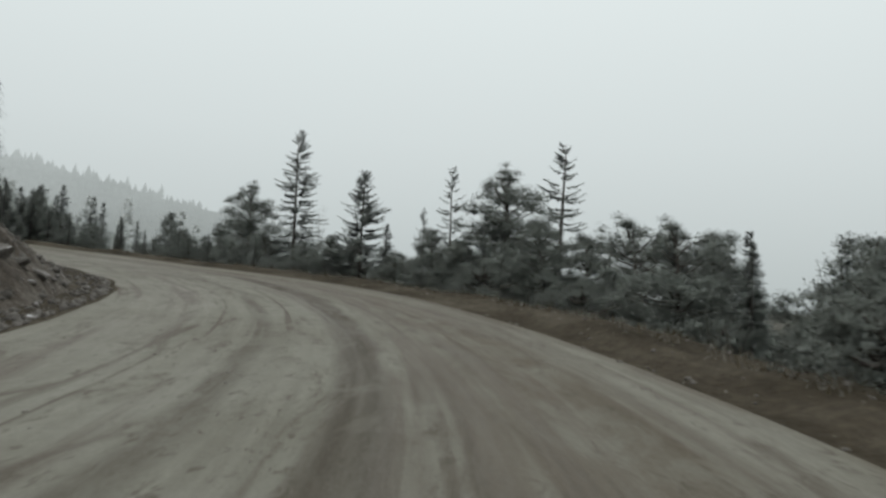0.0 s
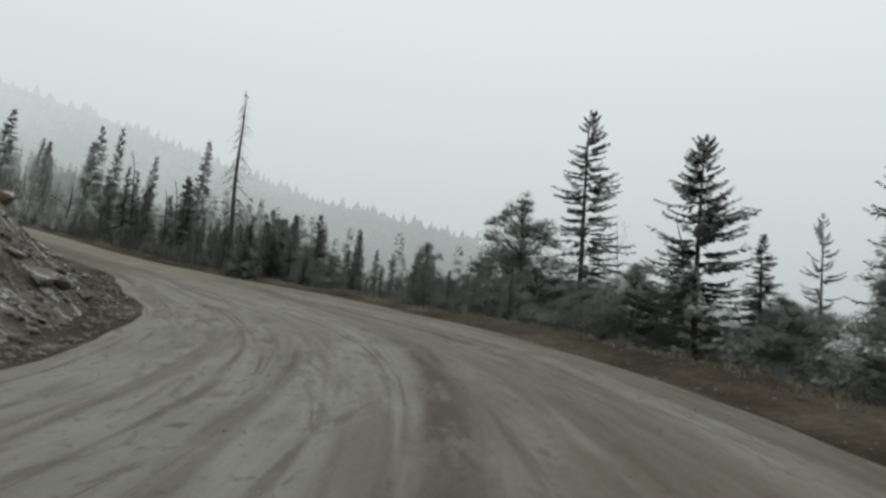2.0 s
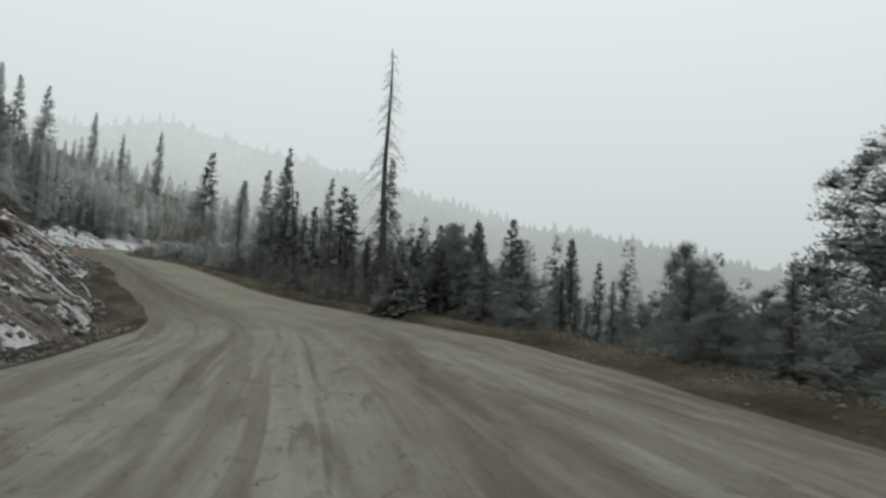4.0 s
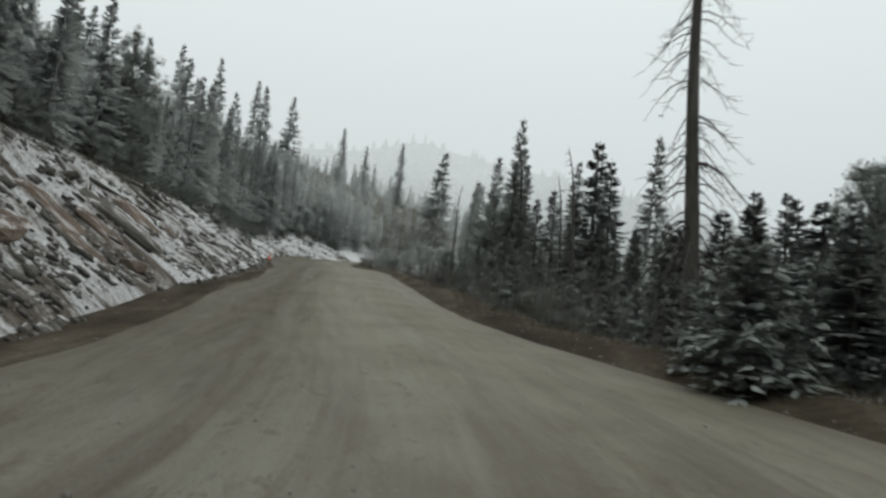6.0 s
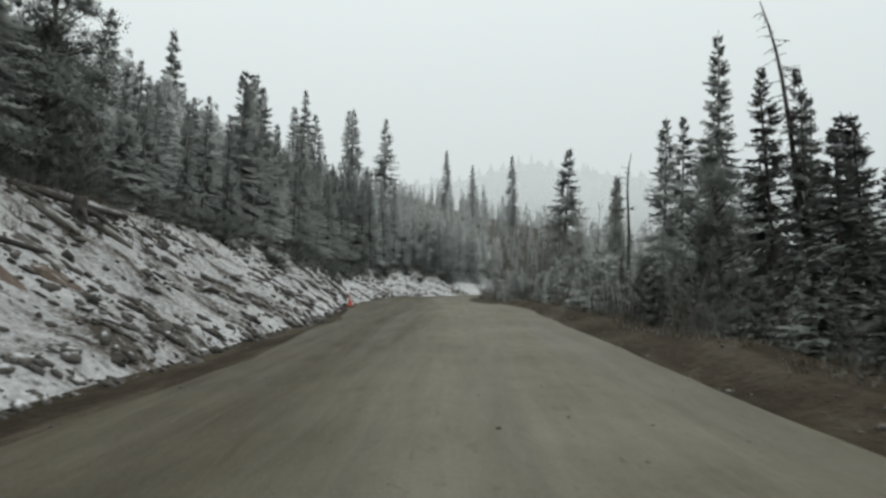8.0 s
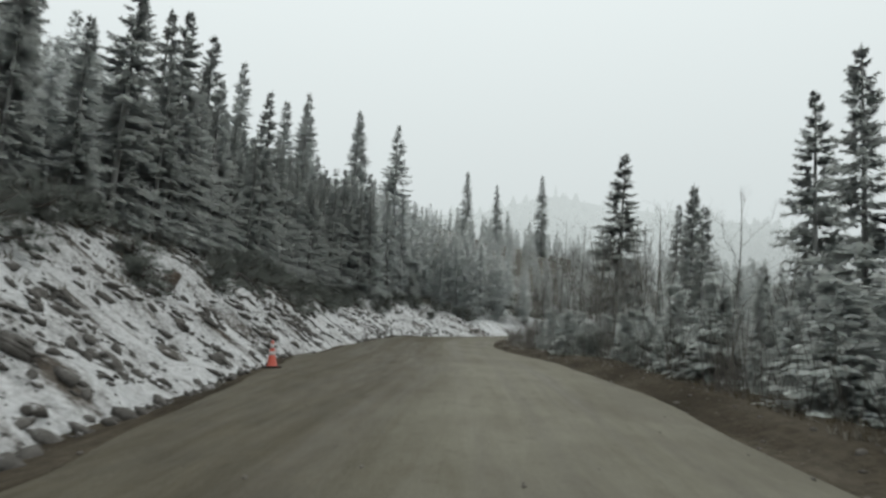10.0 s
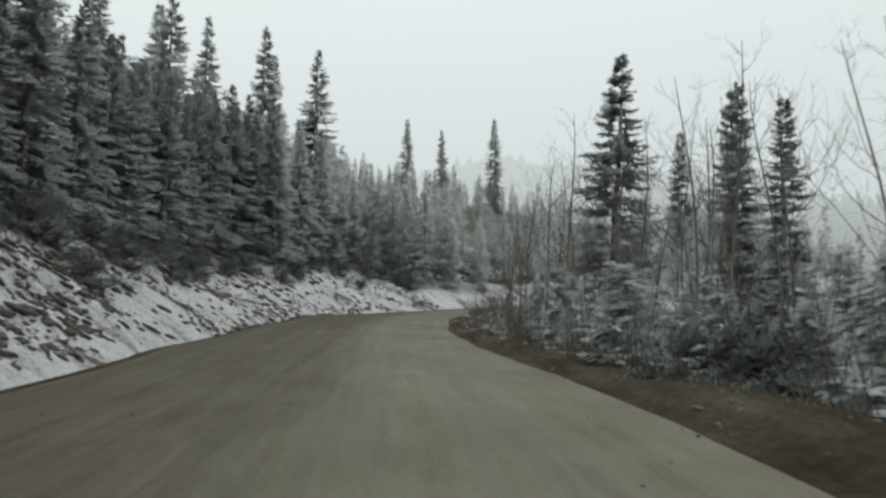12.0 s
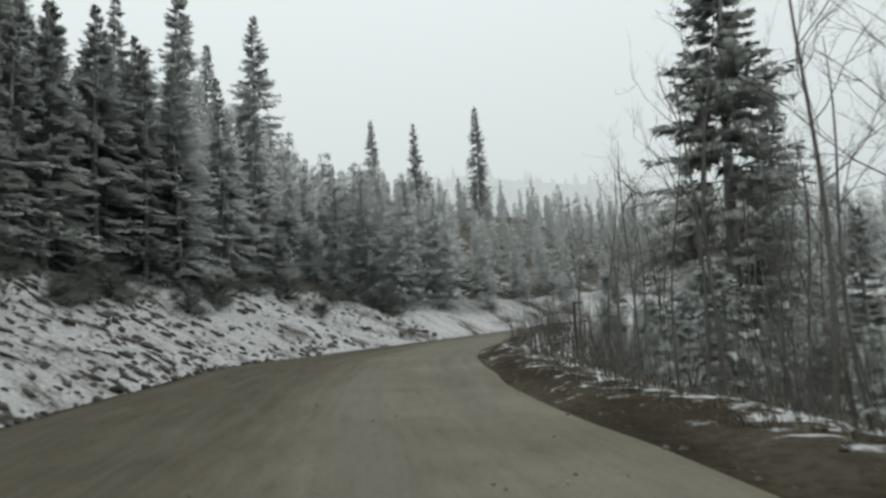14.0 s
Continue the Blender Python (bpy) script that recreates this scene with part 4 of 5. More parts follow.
trng = np.random.default_rng(5)
behind, lower = [], []
for x, y, s, o in scatter(140, (64, 178), (-19.5, -12.5), 1.6, 1, 0.3):
    h = trng.uniform(0.62, 1.03) * canopy(s)
    k = int(trng.integers(0, 4))
    if o < -15.0:
        behind.append(((x, y), h))
        continue
    kind = HAZED_FAR if s > 160 else HAZED
    label = "heavily haze-painted spruce above the snowy cut slope" if kind is HAZED_FAR else "haze-painted spruce above the snowy cut slope"
    plant("spruce_tree", kind[k], (x, y, ground_at(x, y) - 0.15), h / NEAR_H[k], label, "tree", LEFT, (float(trng.normal(0, 1.2)), float(trng.normal(0, 1.2))), float(trng.uniform(0, 360)), sx=float(trng.uniform(0.85, 1.1)))
for x, y, s, o in scatter(36, (132, 164), (-18, -12.3), 1.3, 26):
    k = int(trng.integers(0, 3))
    plant("spruce_tree", HAZED[k], (x, y, ground_at(x, y) - 0.15), trng.uniform(0.8, 1.08) * canopy(s) / NEAR_H[k], "tall haze-painted spruce above the snowy cut slope", "tree", LEFT, (float(trng.normal(0, 1.2)), float(trng.normal(0, 1.2))), float(trng.uniform(0, 360)))
for x, y, s, o in scatter(10, (64, 92), (-17, -12.2), 1.8, 2):
    k = int(trng.integers(0, 3))
    plant("spruce_tree", HAZED[k], (x, y, ground_at(x, y) - 0.1), trng.uniform(0.7, 1.0) * canopy(s) / NEAR_H[k], "broad haze-painted spruce above the cut slope", "tree", LEFT, (0, 0), float(trng.uniform(0, 360)), sx=1.15)
for x, y, s, o in scatter(14, (8, 60), (-26, -12.8), 3.2, 3):
    k = int(trng.integers(0, 4))
    plant("spruce_tree", NEAR[k], (x, y, ground_at(x, y) - 0.15), trng.uniform(5.0, 8.0) / NEAR_H[k], "dark green spruce above the earth cut slope", "tree", LEFT, (0, 0), float(trng.uniform(0, 360)))
for x, y, s, o in scatter(80, (80, 172), (6.4, 22), 1.9, 4, 0.5):
    if s > 121 and (o < 10.5 or trng.random() < 0.35):
        continue
    h = trng.uniform(0.55, 0.97) * canopy_below(o)
    if o > 13.5:
        lower.append(((x, y), h))
        continue
    k = int(trng.integers(0, 4))
    kind = NEAR if s < 94 or (s < 108 and o < 9.0) else HAZED
    label = "dark green spruce on the slope below the road" if kind is NEAR else "haze-painted spruce on the slope below the road"
    plant("spruce_tree", kind[k], (x, y, ground_at(x, y) - 0.15), h / NEAR_H[k], label, "tree", RIGHT, (float(trng.normal(-2.0, 1.5)), float(trng.normal(0.8, 1.5))), float(trng.uniform(0, 360)), sx=float(trng.uniform(0.85, 1.15)))
for x, y, s, o in scatter(16, (71, 84), (8.6, 17), 1.5, 29):
    k = int(trng.integers(0, 4))
    plant("spruce_tree", NEAR[k], (x, y, ground_at(x, y) - 0.15), trng.uniform(0.75, 1.0) * canopy_below(o) / NEAR_H[k], "dark green spruce crowding the slope below the road", "tree", RIGHT, (0, 0), float(trng.uniform(0, 360)), sx=1.2)
for x, y, s, o in scatter(22, (72, 98), (6.6, 20), 1.9, 5, 0.3):
    h = trng.uniform(0.5, 0.95) * canopy_below(o)
    k = int(trng.integers(0, 4))
    plant("spruce_tree", NEAR[k], (x, y, ground_at(x, y) - 0.15), h / NEAR_H[k], "young dark green spruce on the slope below the road", "tree", RIGHT, (0, 0), float(trng.uniform(0, 360)), sx=1.1)
for x, y, s, o in scatter(130, (6, 74), (7.6, 21), 1.35, 6, 0.6):
    h = (trng.uniform(2.0, 3.9) + 0.12 * (o - 8)) * float(np.interp(s, [40, 52], [1.0, 0.72]))
    if trng.random() < 0.55:
        k = int(trng.integers(1, 3))
        plant("pine_tree", PINES[k], (x, y, ground_at(x, y) - 0.1), h / PINE_H[k], "low rounded dark green pine below the road", "tree", RIGHT, (0, 0), float(trng.uniform(0, 360)), sx=1.15)
    else:
        k = int(trng.integers(0, 4))
        plant("spruce_tree", NEAR[k], (x, y, ground_at(x, y) - 0.1), h / NEAR_H[k], "young dark green spruce on the slope below the road", "tree", RIGHT, (0, 0), float(trng.uniform(0, 360)), sx=1.3)


def forest(name, places, heights, needles, label, seed, raw=None, tall_of=None, wide=1.0):
    """Many trees too far off to pick apart, as one mass."""
    r = np.random.default_rng(seed)
    raw, tall_of = raw or FAR_RAW, tall_of or FAR_H
    V, F, N, nv = [], [], [], 0
    for (x, y), h in zip(places, heights):
        k = int(r.integers(0, len(raw)))
        cv, cf, co = raw[k][1]
        sc, a, w = h / tall_of[k], r.uniform(0, 6.283), wide * r.uniform(0.85, 1.2)
        m = np.array([[math.cos(a) * w, -math.sin(a) * w, 0], [math.sin(a) * w, math.cos(a) * w, 0], [0, 0, 1]]) * sc
        base = np.array([x, y, ground_at(x, y) - 0.2])
        V.append(cv @ m.T + base)
        N.append(co @ np.array([[math.cos(a), math.sin(a), 0], [-math.sin(a), math.cos(a), 0], [0, 0, 1]]))
        F.append(cf + nv)
        nv += len(cv)
    ob = new(name, mesh_of(name, np.vstack(V), np.vstack(F), needles, outward=np.vstack(N)))
    return tagged(ob, label, "forest", kind="stuff")


def many(n, s_range, o_range, seed, gap):
    return scatter(n, s_range, o_range, gap, seed)


frng = np.random.default_rng(9)


def tall(places, lo=0.7, hi=1.05):
    return [frng.uniform(lo, hi) * canopy(p[2]) for p in places]


a = many(170, (60, 112), (-58, -25), 11, 2.2)
forest("forest_above_road", [p[:2] for p in a], tall(a), SPRUCE_HAZED_FAR, "haze-painted spruce forest on the slope above", 1)
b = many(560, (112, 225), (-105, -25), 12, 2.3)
forest("forest_upper_slope", [p[:2] for p in b], tall(b), SPRUCE_HAZED_FAR, "haze-painted spruce forest high on the slope", 2)
c = many(300, (70, 168), (17, 62), 13, 2.2)
forest("forest_below_road", [p[:2] for p in c], [frng.uniform(0.5, 0.95) * canopy_below(p[3]) for p in c], SPRUCE_HAZED, "haze-painted spruce forest on the slope below", 3)
d = many(100, (172, 230), (-24, -9.5), 14, 2.2) + many(24, (172, 200), (7.5, 14), 15, 2.4)
forest("forest_beyond_bend", [p[:2] for p in d], tall(d), SPRUCE_HAZED_FAR, "haze-painted spruce forest beyond the bend", 4)
y1 = many(80, (66, 98), (5.6, 13), 24, 1.1)
forest("saplings_lower_verge", [p[:2] for p in y1], [frng.uniform(0.8, 2.8) for p in y1], SPRUCE, "thicket of young dark green spruces beside the verge", 6, YOUNG_RAW, (3.0, 3.0), 1.1)
y2 = many(140, (98, 139), (5.2, 13), 27, 1.1)
forest("saplings_upper_verge", [p[:2] for p in y2], [frng.uniform(0.8, 3.0) for p in y2], SPRUCE_HAZED, "thicket of young haze-painted spruces beside the verge", 7, YOUNG_RAW, (3.0, 3.0), 1.1)
y4 = many(70, (138, 170), (6.6, 15), 30, 1.2)
forest("saplings_bend", [p[:2] for p in y4], [frng.uniform(1.0, 3.2) for p in y4], SPRUCE_HAZED, "young haze-painted spruces among the aspens of the bend", 14, YOUNG_RAW, (3.0, 3.0), 1.1)
y3 = many(150, (62, 176), (-22, -12.9), 25, 1.2)
forest("saplings_above_cut", [p[:2] for p in y3], [frng.uniform(1.0, 4.5) for p in y3], SPRUCE_HAZED, "thicket of young haze-painted spruces above the cut slope", 8, YOUNG_RAW, (3.0, 3.0), 1.0)
forest("forest_behind_edge", [p[0] for p in behind], [p[1] for p in behind], SPRUCE_HAZED_FAR, "haze-painted spruces behind those at the edge of the cut", 12)
forest("forest_lower_slope", [p[0] for p in lower], [p[1] for p in lower], SPRUCE_HAZED, "haze-painted spruces lower on the slope below the road", 13)
g = many(150, (64, 178), (-27, -15), 28, 1.5)
forest("forest_above_cut", [p[:2] for p in g], tall(g), SPRUCE_HAZED_FAR, "haze-painted spruce forest above the cut slope", 9)
e = many(130, (0, 80), (20, 75), 16, 3.2)
forest("forest_in_valley", [p[:2] for p in e], [frng.uniform(3.5, 7.0) for p in e], SPRUCE_HAZED_FAR, "haze-painted spruce forest down in the valley", 5)


# ---------------------------------------------------------------- far hillside across the valley
def far_hill():
    r = np.random.default_rng(21)
    b = np.radians(np.linspace(-12, 112, 150))
    top = np.interp(np.degrees(b), [-12, 0, 10, 18, 33, 42, 52, 63, 80, 112], [2.0, 3.6, 5.4, 6.9, 9.8, 11.6, 14.2, 15.8, 13.6, 11.0])
    rad = np.linspace(300, 470, 9)
    B, R = np.meshgrid(b, rad, indexing="ij")
    ridge = 4 + 460 * np.tan(np.radians(top))[:, None]
    u = ((R - 300) / 170) ** 0.9
    Z = -40 + (ridge + 40) * u + 9 * fbm(B * 300, R, 60, 4, 5)
    X, Y = -40 - np.sin(B) * R, 45 + np.cos(B) * R
    V = np.column_stack([X.ravel(), Y.ravel(), Z.ravel()])
    i, j = np.meshgrid(np.arange(149), np.arange(8), indexing="ij")
    F = np.stack([i * 9 + j, i * 9 + j + 1, (i + 1) * 9 + j + 1, (i + 1) * 9 + j], -1).reshape(-1, 4)
    tagged(new("backdrop_hill", mesh_of("backdrop_hill", V, F, FAR_HILL, None, True)), "forested hillside, haze of low cloud painted into its glow", "hill", kind="structure")
    TV, TF, n = [], [], 0
    for k in range(4200):
        bi, ri = r.uniform(0, 148), r.uniform(0.3, 1.0) ** 0.7 * 7.98
        i, j = int(bi), int(ri)
        p = V[i * 9 + j] * (1 - (ri - j)) + V[i * 9 + j + 1] * (ri - j)
        p = p + (V[(i + 1) * 9 + j] - V[i * 9 + j]) * (bi - i)
        h, w = 4 + 6 * r.random() ** 1.6, r.uniform(2.0, 3.6)
        for z0, z1, ww in ((0.0, 0.62, 1.0), (0.35, 1.0, 0.62)):
            ang = r.uniform(0, 6) + np.arange(6) * math.pi / 3
            ring = np.column_stack([np.cos(ang), np.sin(ang), np.zeros(6)]) * w * ww * r.uniform(0.6, 1.2, (6, 1)) + [0, 0, z0 * h]
            TV.append(np.vstack([ring, [[0, 0, z1 * h]]]) + p)
            TF.append(np.array([(a, (a + 1) % 6, 6) for a in range(6)]) + n)
            n += 7
    tagged(new("backdrop_forest", mesh_of("backdrop_forest", np.vstack(TV), np.vstack(TF), FAR_HILL)), "conifer forest, haze of low cloud painted into its glow", "forest", kind="stuff")


far_hill()


# ---------------------------------------------------------------- rocks
def rock_mesh(seed, material, flat=0.7, cuts=7, sub=2):
    """A broken rock: a ball cut by random planes and roughened."""
    r = np.random.default_rng(seed)
    bm = bmesh.new()
    bmesh.ops.create_icosphere(bm, subdivisions=sub, radius=1.0)
    planes = [(Vector(r.normal(0, 1, 3)).normalized(), r.uniform(0.35, 0.8)) for _ in range(cuts)]
    for v in bm.verts:
        for n, d in planes:
            e = v.co.dot(n) - d
            if e > 0:
                v.co -= n * e * 0.92
        v.co *= 1 + 0.16 * noise.noise(v.co * 2.3 + Vector((seed, 0, 0))) + 0.07 * noise.noise(v.co * 6.1 + Vector((seed, 5, 0)))
        v.co.z *= flat
    me = bpy.data.meshes.new("rock")
    bm.to_mesh(me)
    bm.free()
    me.materials.append(material)
    return me


GREY_ROCKS = [rock_mesh(k, ROCK, 0.75, 11) for k in range(5)]
EARTH_ROCKS = [rock_mesh(30 + k, ROCK_BARE, 0.75, 11) for k in range(3)]
RED_ROCKS = [rock_mesh(10 + k, ROCK_RED, 0.8, 12, 3) for k in range(3)]
SLABS = [rock_mesh(20 + k, (ROCK, ROCK_RED)[k], 0.45, 16, 3) for k in range(2)]


def rest_rock(name, me, s, o, size, stretch=(1, 1, 1), turn=None, tip=(0, 0), label="", sink=0.35, group="rocks on the cut slope"):
    p = spot(s, o)
    ob = new(name, me)
    t = turn if turn is not None else float(rrng.uniform(0, 360))
    ob.matrix_basis = Matrix.Translation(p + Vector((0, 0, size * stretch[2] * (0.5 - sink)))) @ pose(0, 0, 0, tip[0], tip[1], t) @ Matrix.Diagonal((size * stretch[0], size * stretch[1], size * stretch[2], 1))
    return tagged(ob, label, "rock", group)


rrng = np.random.default_rng(15)
for s, o, size in ((72.5, -7.6, 0.65), (74.0, -9.0, 0.75), (71.0, -9.6, 0.8), (61.0, -9.5, 0.8), (63.0, -8.2, 0.55), (66.5, -8.8, 0.6), (79.6, -6.4, 0.38)):
    rest_rock("boulder", RED_ROCKS[int(rrng.integers(0, 3))], s, o, size, (1.25, 1, 0.9), label="red-brown boulder set in the snowy cut slope")
rest_rock("boulder", RED_ROCKS[1], 117.8, -10.2, 0.55, (0.85, 0.8, 1.25), 40, (0, 12), "upright red-brown boulder set in the snowy cut slope", 0.25)
for s, o, size, turn, k in ((92.5, -10.2, 0.85, 8, 0), (89.1, -8.3, 0.85, -6, 0), (88.4, -7.5, 0.80, 4, 1), (76.8, -8.4, 1.2, 3, 1), (76.0, -7.2, 1.0, -4, 1), (78.6, -9.2, 1.2, 6, 0), (80.2, -8.0, 1.1, 2, 1), (82.6, -8.2, 1.6, 5, 0), (87.0, -8.9, 1.4, 5, 1), (96.8, -7.6, 0.9, 5, 0), (84.6, -7.7, 0.8, -5, 0), (94.7, -9.8, 0.75, 10, 0), (68.0, -9.8, 1.0, 4, 1), (110.2, -6.9, 0.6, 15, 0)):
    head = math.degrees(math.atan2(float(np.interp(s, RS, RN[:, 1])), float(np.interp(s, RS, RN[:, 0]))))
    rest_rock("rock_outcrop", SLABS[k], s, o, size, (1.7, 0.6, 0.7), head + turn, (0, 34), ("long grey rock slab bedded in the snowy cut slope", "long red-brown rock slab bedded in the snowy cut slope")[k], 0.66)
for k in range(60):
    s = rrng.uniform(60, 172)
    o = -(float(toe(np.array([s]))[0]) + 0.3 + (TOP - 6.5) * rrng.random() ** 1.3)
    size = 0.12 + 0.36 * rrng.random() ** 2.2
    rest_rock("rock", GREY_ROCKS[int(rrng.integers(0, 5))], s, o, size, (1.5, 0.9, 0.7), sink=0.5, label="grey angular rock dusted with snow on the slope")
for k in range(70):
    s = rrng.uniform(14, 60)
    o = -(float(toe(np.array([s]))[0]) + 0.2 + 4.0 * rrng.random() ** 1.2)
    rest_rock("rock", EARTH_ROCKS[int(rrng.integers(0, 3))], s, o, 0.14 + 0.42 * rrng.random() ** 2, (1.2, 1, 0.8), sink=0.5, label="grey angular rock in the earth cut slope")


def rubble(name, n, s_range, offset, size, material, label, seed, drawn=1.0, heaped=0.0):
    """Loose small stones, uncounted. drawn: how long they are for their width; heaped: how much they lie in heaps."""
    r = np.random.default_rng(seed)
    bm = bmesh.new()
    bmesh.ops.create_icosphere(bm, subdivisions=1, radius=1.0)
    bm.verts.ensure_lookup_table()
    bv = np.array([v.co[:] for v in bm.verts])
    bf = np.array([[v.index for v in f.verts] for f in bm.faces])
    bm.free()
    s = r.uniform(*s_range, 4 * n)
    o = offset(s, r)
    heap = fbm(s * 0.7, o * 1.3, 2.2, 3, seed) * heaped + r.normal(0, 0.12, len(s))
    pick = np.argsort(-heap)[:n] if heaped else np.arange(n)
    s, o = s[pick], o[pick]
    x, y = on_road(s, o)
    z = height(s, o, x, y)
    sz = size[0] + (size[1] - size[0]) * r.random(n) ** 3
    V = bv[None] * r.uniform(0.55, 1.25, (n, len(bv), 1)) * (sz[:, None, None] * r.uniform(0.6, 1.3, (n, 1, 3)) * [1, 1, 0.7])
    turn = r.normal(0, 0.7, n) + np.interp(s, RS, np.arctan2(RN[:, 1], RN[:, 0]))
    V = V * [drawn, 1.0 / drawn ** 0.5, 1.0 / drawn ** 0.7]
    ca, sa = np.cos(turn)[:, None], np.sin(turn)[:, None]
    V = np.stack([V[..., 0] * ca - V[..., 1] * sa, V[..., 0] * sa + V[..., 1] * ca, V[..., 2] - 0.45 * V[..., 0] * (drawn > 1.0)], -1)
    V = V + np.stack([x, y, z + 0.1 * sz], -1)[:, None]
    F = bf[None] + (np.arange(n) * len(bv))[:, None, None]
    tagged(new(name, mesh_of(name, V.reshape(-1, 3), F.reshape(-1, 3), material)), label, "stones", kind="stuff")


rubble("rubble", 2400, (58, 172), lambda s, r: -(toe(s) - 0.35 + 3.6 * r.random(len(s)) ** 1.7), (0.03, 0.19), DEBRIS, "loose grey stones at the foot of the slope", 31, 1.2, 0.4)
rubble("slope_debris", 5200, (60, 172), lambda s, r: -(toe(s) + 0.3 + (TOP - 5.2) * r.random(len(s))), (0.03, 0.23), DEBRIS, "dark broken rock and earth clods on the snowy slope", 35, 1.35, 0.4)
rubble("slope_debris_upper", 900, (112, 172), lambda s, r: -(toe(s) + 0.2 + (TOP - 5.4) * r.random(len(s))), (0.04, 0.26), DEBRIS, "dark clods and broken rock on the low snowy slope", 36, 1.35, 0.35)
rubble("rubble_earth", 2400, (-5, 60), lambda s, r: -(left_edge(s) + 0.2 + 3.5 * r.random(len(s)) ** 1.5), (0.03, 0.16), ROCK_BARE, "loose brown stones at the foot of the slope", 32)
rubble("verge_stones", 2200, (-5, 170), lambda s, r: right_edge(s) - 0.1 + 2.8 * r.random(len(s)), (0.015, 0.065), ROCK_BARE, "small stones along the earth verge", 33)
rubble("road_stones", 1500, (-5, 150), lambda s, r: r.uniform(-5.0, 3.6, len(s)), (0.010, 0.030), ROCK_BARE, "fine gravel stones on the road", 34)


# ---------------------------------------------------------------- undergrowth, logs and stumps
def tufts(name, n, s_range, offset, length, material, label, seed):
    r = np.random.default_rng(seed)
    s = r.uniform(*s_range, n)
    o = offset(s, r)
    x, y = on_road(s, o)
    z = height(s, o, x, y)
    c = np.stack([x, y, z], -1)
    k = 7
    az, el = r.uniform(0, 6.283, (n, k)), r.uniform(0.5, 1.4, (n, k))
    ln = length * r.uniform(0.5, 1.2, (n, k))
    d = np.stack([np.cos(az) * np.cos(el), np.sin(az) * np.cos(el), np.sin(el)], -1)
    side = np.stack([-np.sin(az), np.cos(az), az * 0], -1)
    root = c[:, None] + r.normal(0, 0.08, (n, k, 3)) * [1, 1, 0]
    tri = np.stack([root - side * 0.012, root + side * 0.012, root + d * ln[..., None]], 2)
    tagged(new(name, mesh_of(name, tri.reshape(-1, 3), np.arange(n * k * 3).reshape(-1, 3), material)), label, "grass", kind="stuff")


tufts("verge_grass", 4200, (0, 168), lambda s, r: right_edge(s) + 0.9 + 4.0 * r.random(len(s)), 0.20, GRASS, "dry grass tufts on the verge", 41)
tufts("bank_grass", 2200, (2, 172), lambda s, r: -(TOP - 2.2 + 4.0 * r.random(len(s))), 0.28, GRASS, "dry grass tufts along the top of the slope", 42)

def brush(name, n, s_range, offset, tall_range, label, seed):
    """Leafless thicket stems, uncounted."""
    r = np.random.default_rng(seed)
    s = r.uniform(*s_range, n)
    o = offset(s, r)
    x, y = on_road(s, o)
    z = height(s, o, x, y)
    lines = []
    for a, b, c in zip(x, y, z):
        h = r.uniform(*tall_range)
        for _ in range(9):
            az, out = r.uniform(0, 6.283), r.uniform(0.08, 0.42)
            t = np.linspace(0, 1, 4)[:, None]
            d = np.array([math.cos(az) * out, math.sin(az) * out, 1.0])
            p = np.array([a, b, c - 0.05]) + r.normal(0, 0.15, 3) * [1, 1, 0] + d * h * r.uniform(0.5, 1.1) * t + r.normal(0, 0.05, (4, 3)) * t
            lines.append((p, np.linspace(0.009, 0.003, 4)))
    tagged(new(name, mesh_of(name, *tubes(lines, 3), TWIG)), label, "brush", kind="stuff")


brush("verge_brush", 720, (70, 168), lambda s, r: right_edge(s) + 1.3 + 6.2 * r.random(len(s)) ** 1.3, (0.6, 2.2), "leafless grey brush along the outer edge of the verge", 47)
brush("lower_brush", 160, (0, 70), lambda s, r: right_edge(s) + 2.6 + 4.0 * r.random(len(s)), (0.4, 1.1), "leafless grey brush at the edge of the slope", 48)
brush("upper_brush", 260, (62, 172), lambda s, r: -(TOP + 0.2 + 3.6 * r.random(len(s))), (0.4, 1.3), "leafless grey brush along the top of the slope", 49)

SHRUB = conifer_meshes("shrub", pine(81, 1.2, 1.2, 30, 330, 0.04), PINE)
srng = np.random.default_rng(44)
for k in range(80):
    s = srng.uniform(62, 172)
    o = -(TOP + (-2.0 if s > 106 else 0.6) + 3.2 * srng.random())
    plant("juniper_shrub", SHRUB, spot(s, o, -0.15), float(srng.uniform(0.6, 1.15)), "low dark juniper shrub along the top of the cut slope", "shrub", "shrubs on the slope", (0, 0), float(srng.uniform(0, 360)), ("stem", "foliage"), 1.2)
for k in range(66):
    s = srng.uniform(0, 136)
    o = float(right_edge(np.array([s]))[0]) + 2.0 + 2.8 * srng.random()
    plant("juniper_shrub", SHRUB, spot(s, o, -0.15), float(srng.uniform(0.5, 1.05)), "low dark shrub along the outer edge of the verge", "shrub", "shrubs on the verge", (0, 0), float(srng.uniform(0, 360)), ("stem", "foliage"), 1.3)


def log_mesh(seed, length, rad):
    r = np.random.default_rng(seed)
    t = np.linspace(0, 1, 10)
    p = np.column_stack([t * length - length / 2, 0.06 * length * np.sin(t * 3 + seed) * 0.4, 0.03 * np.sin(t * 7)])
    lines = [(p, rad * (1 - 0.45 * t) * (1 + 0.08 * np.sin(t * 20)))]
    v, f = tubes(lines, 8)
    end = np.array([[0, 7, 6, 5], [0, 5, 4, 3], [0, 3, 2, 1]])
    return mesh_of("log", v, [f, end, end[:, ::-1] + 72], DEAD, None, True)


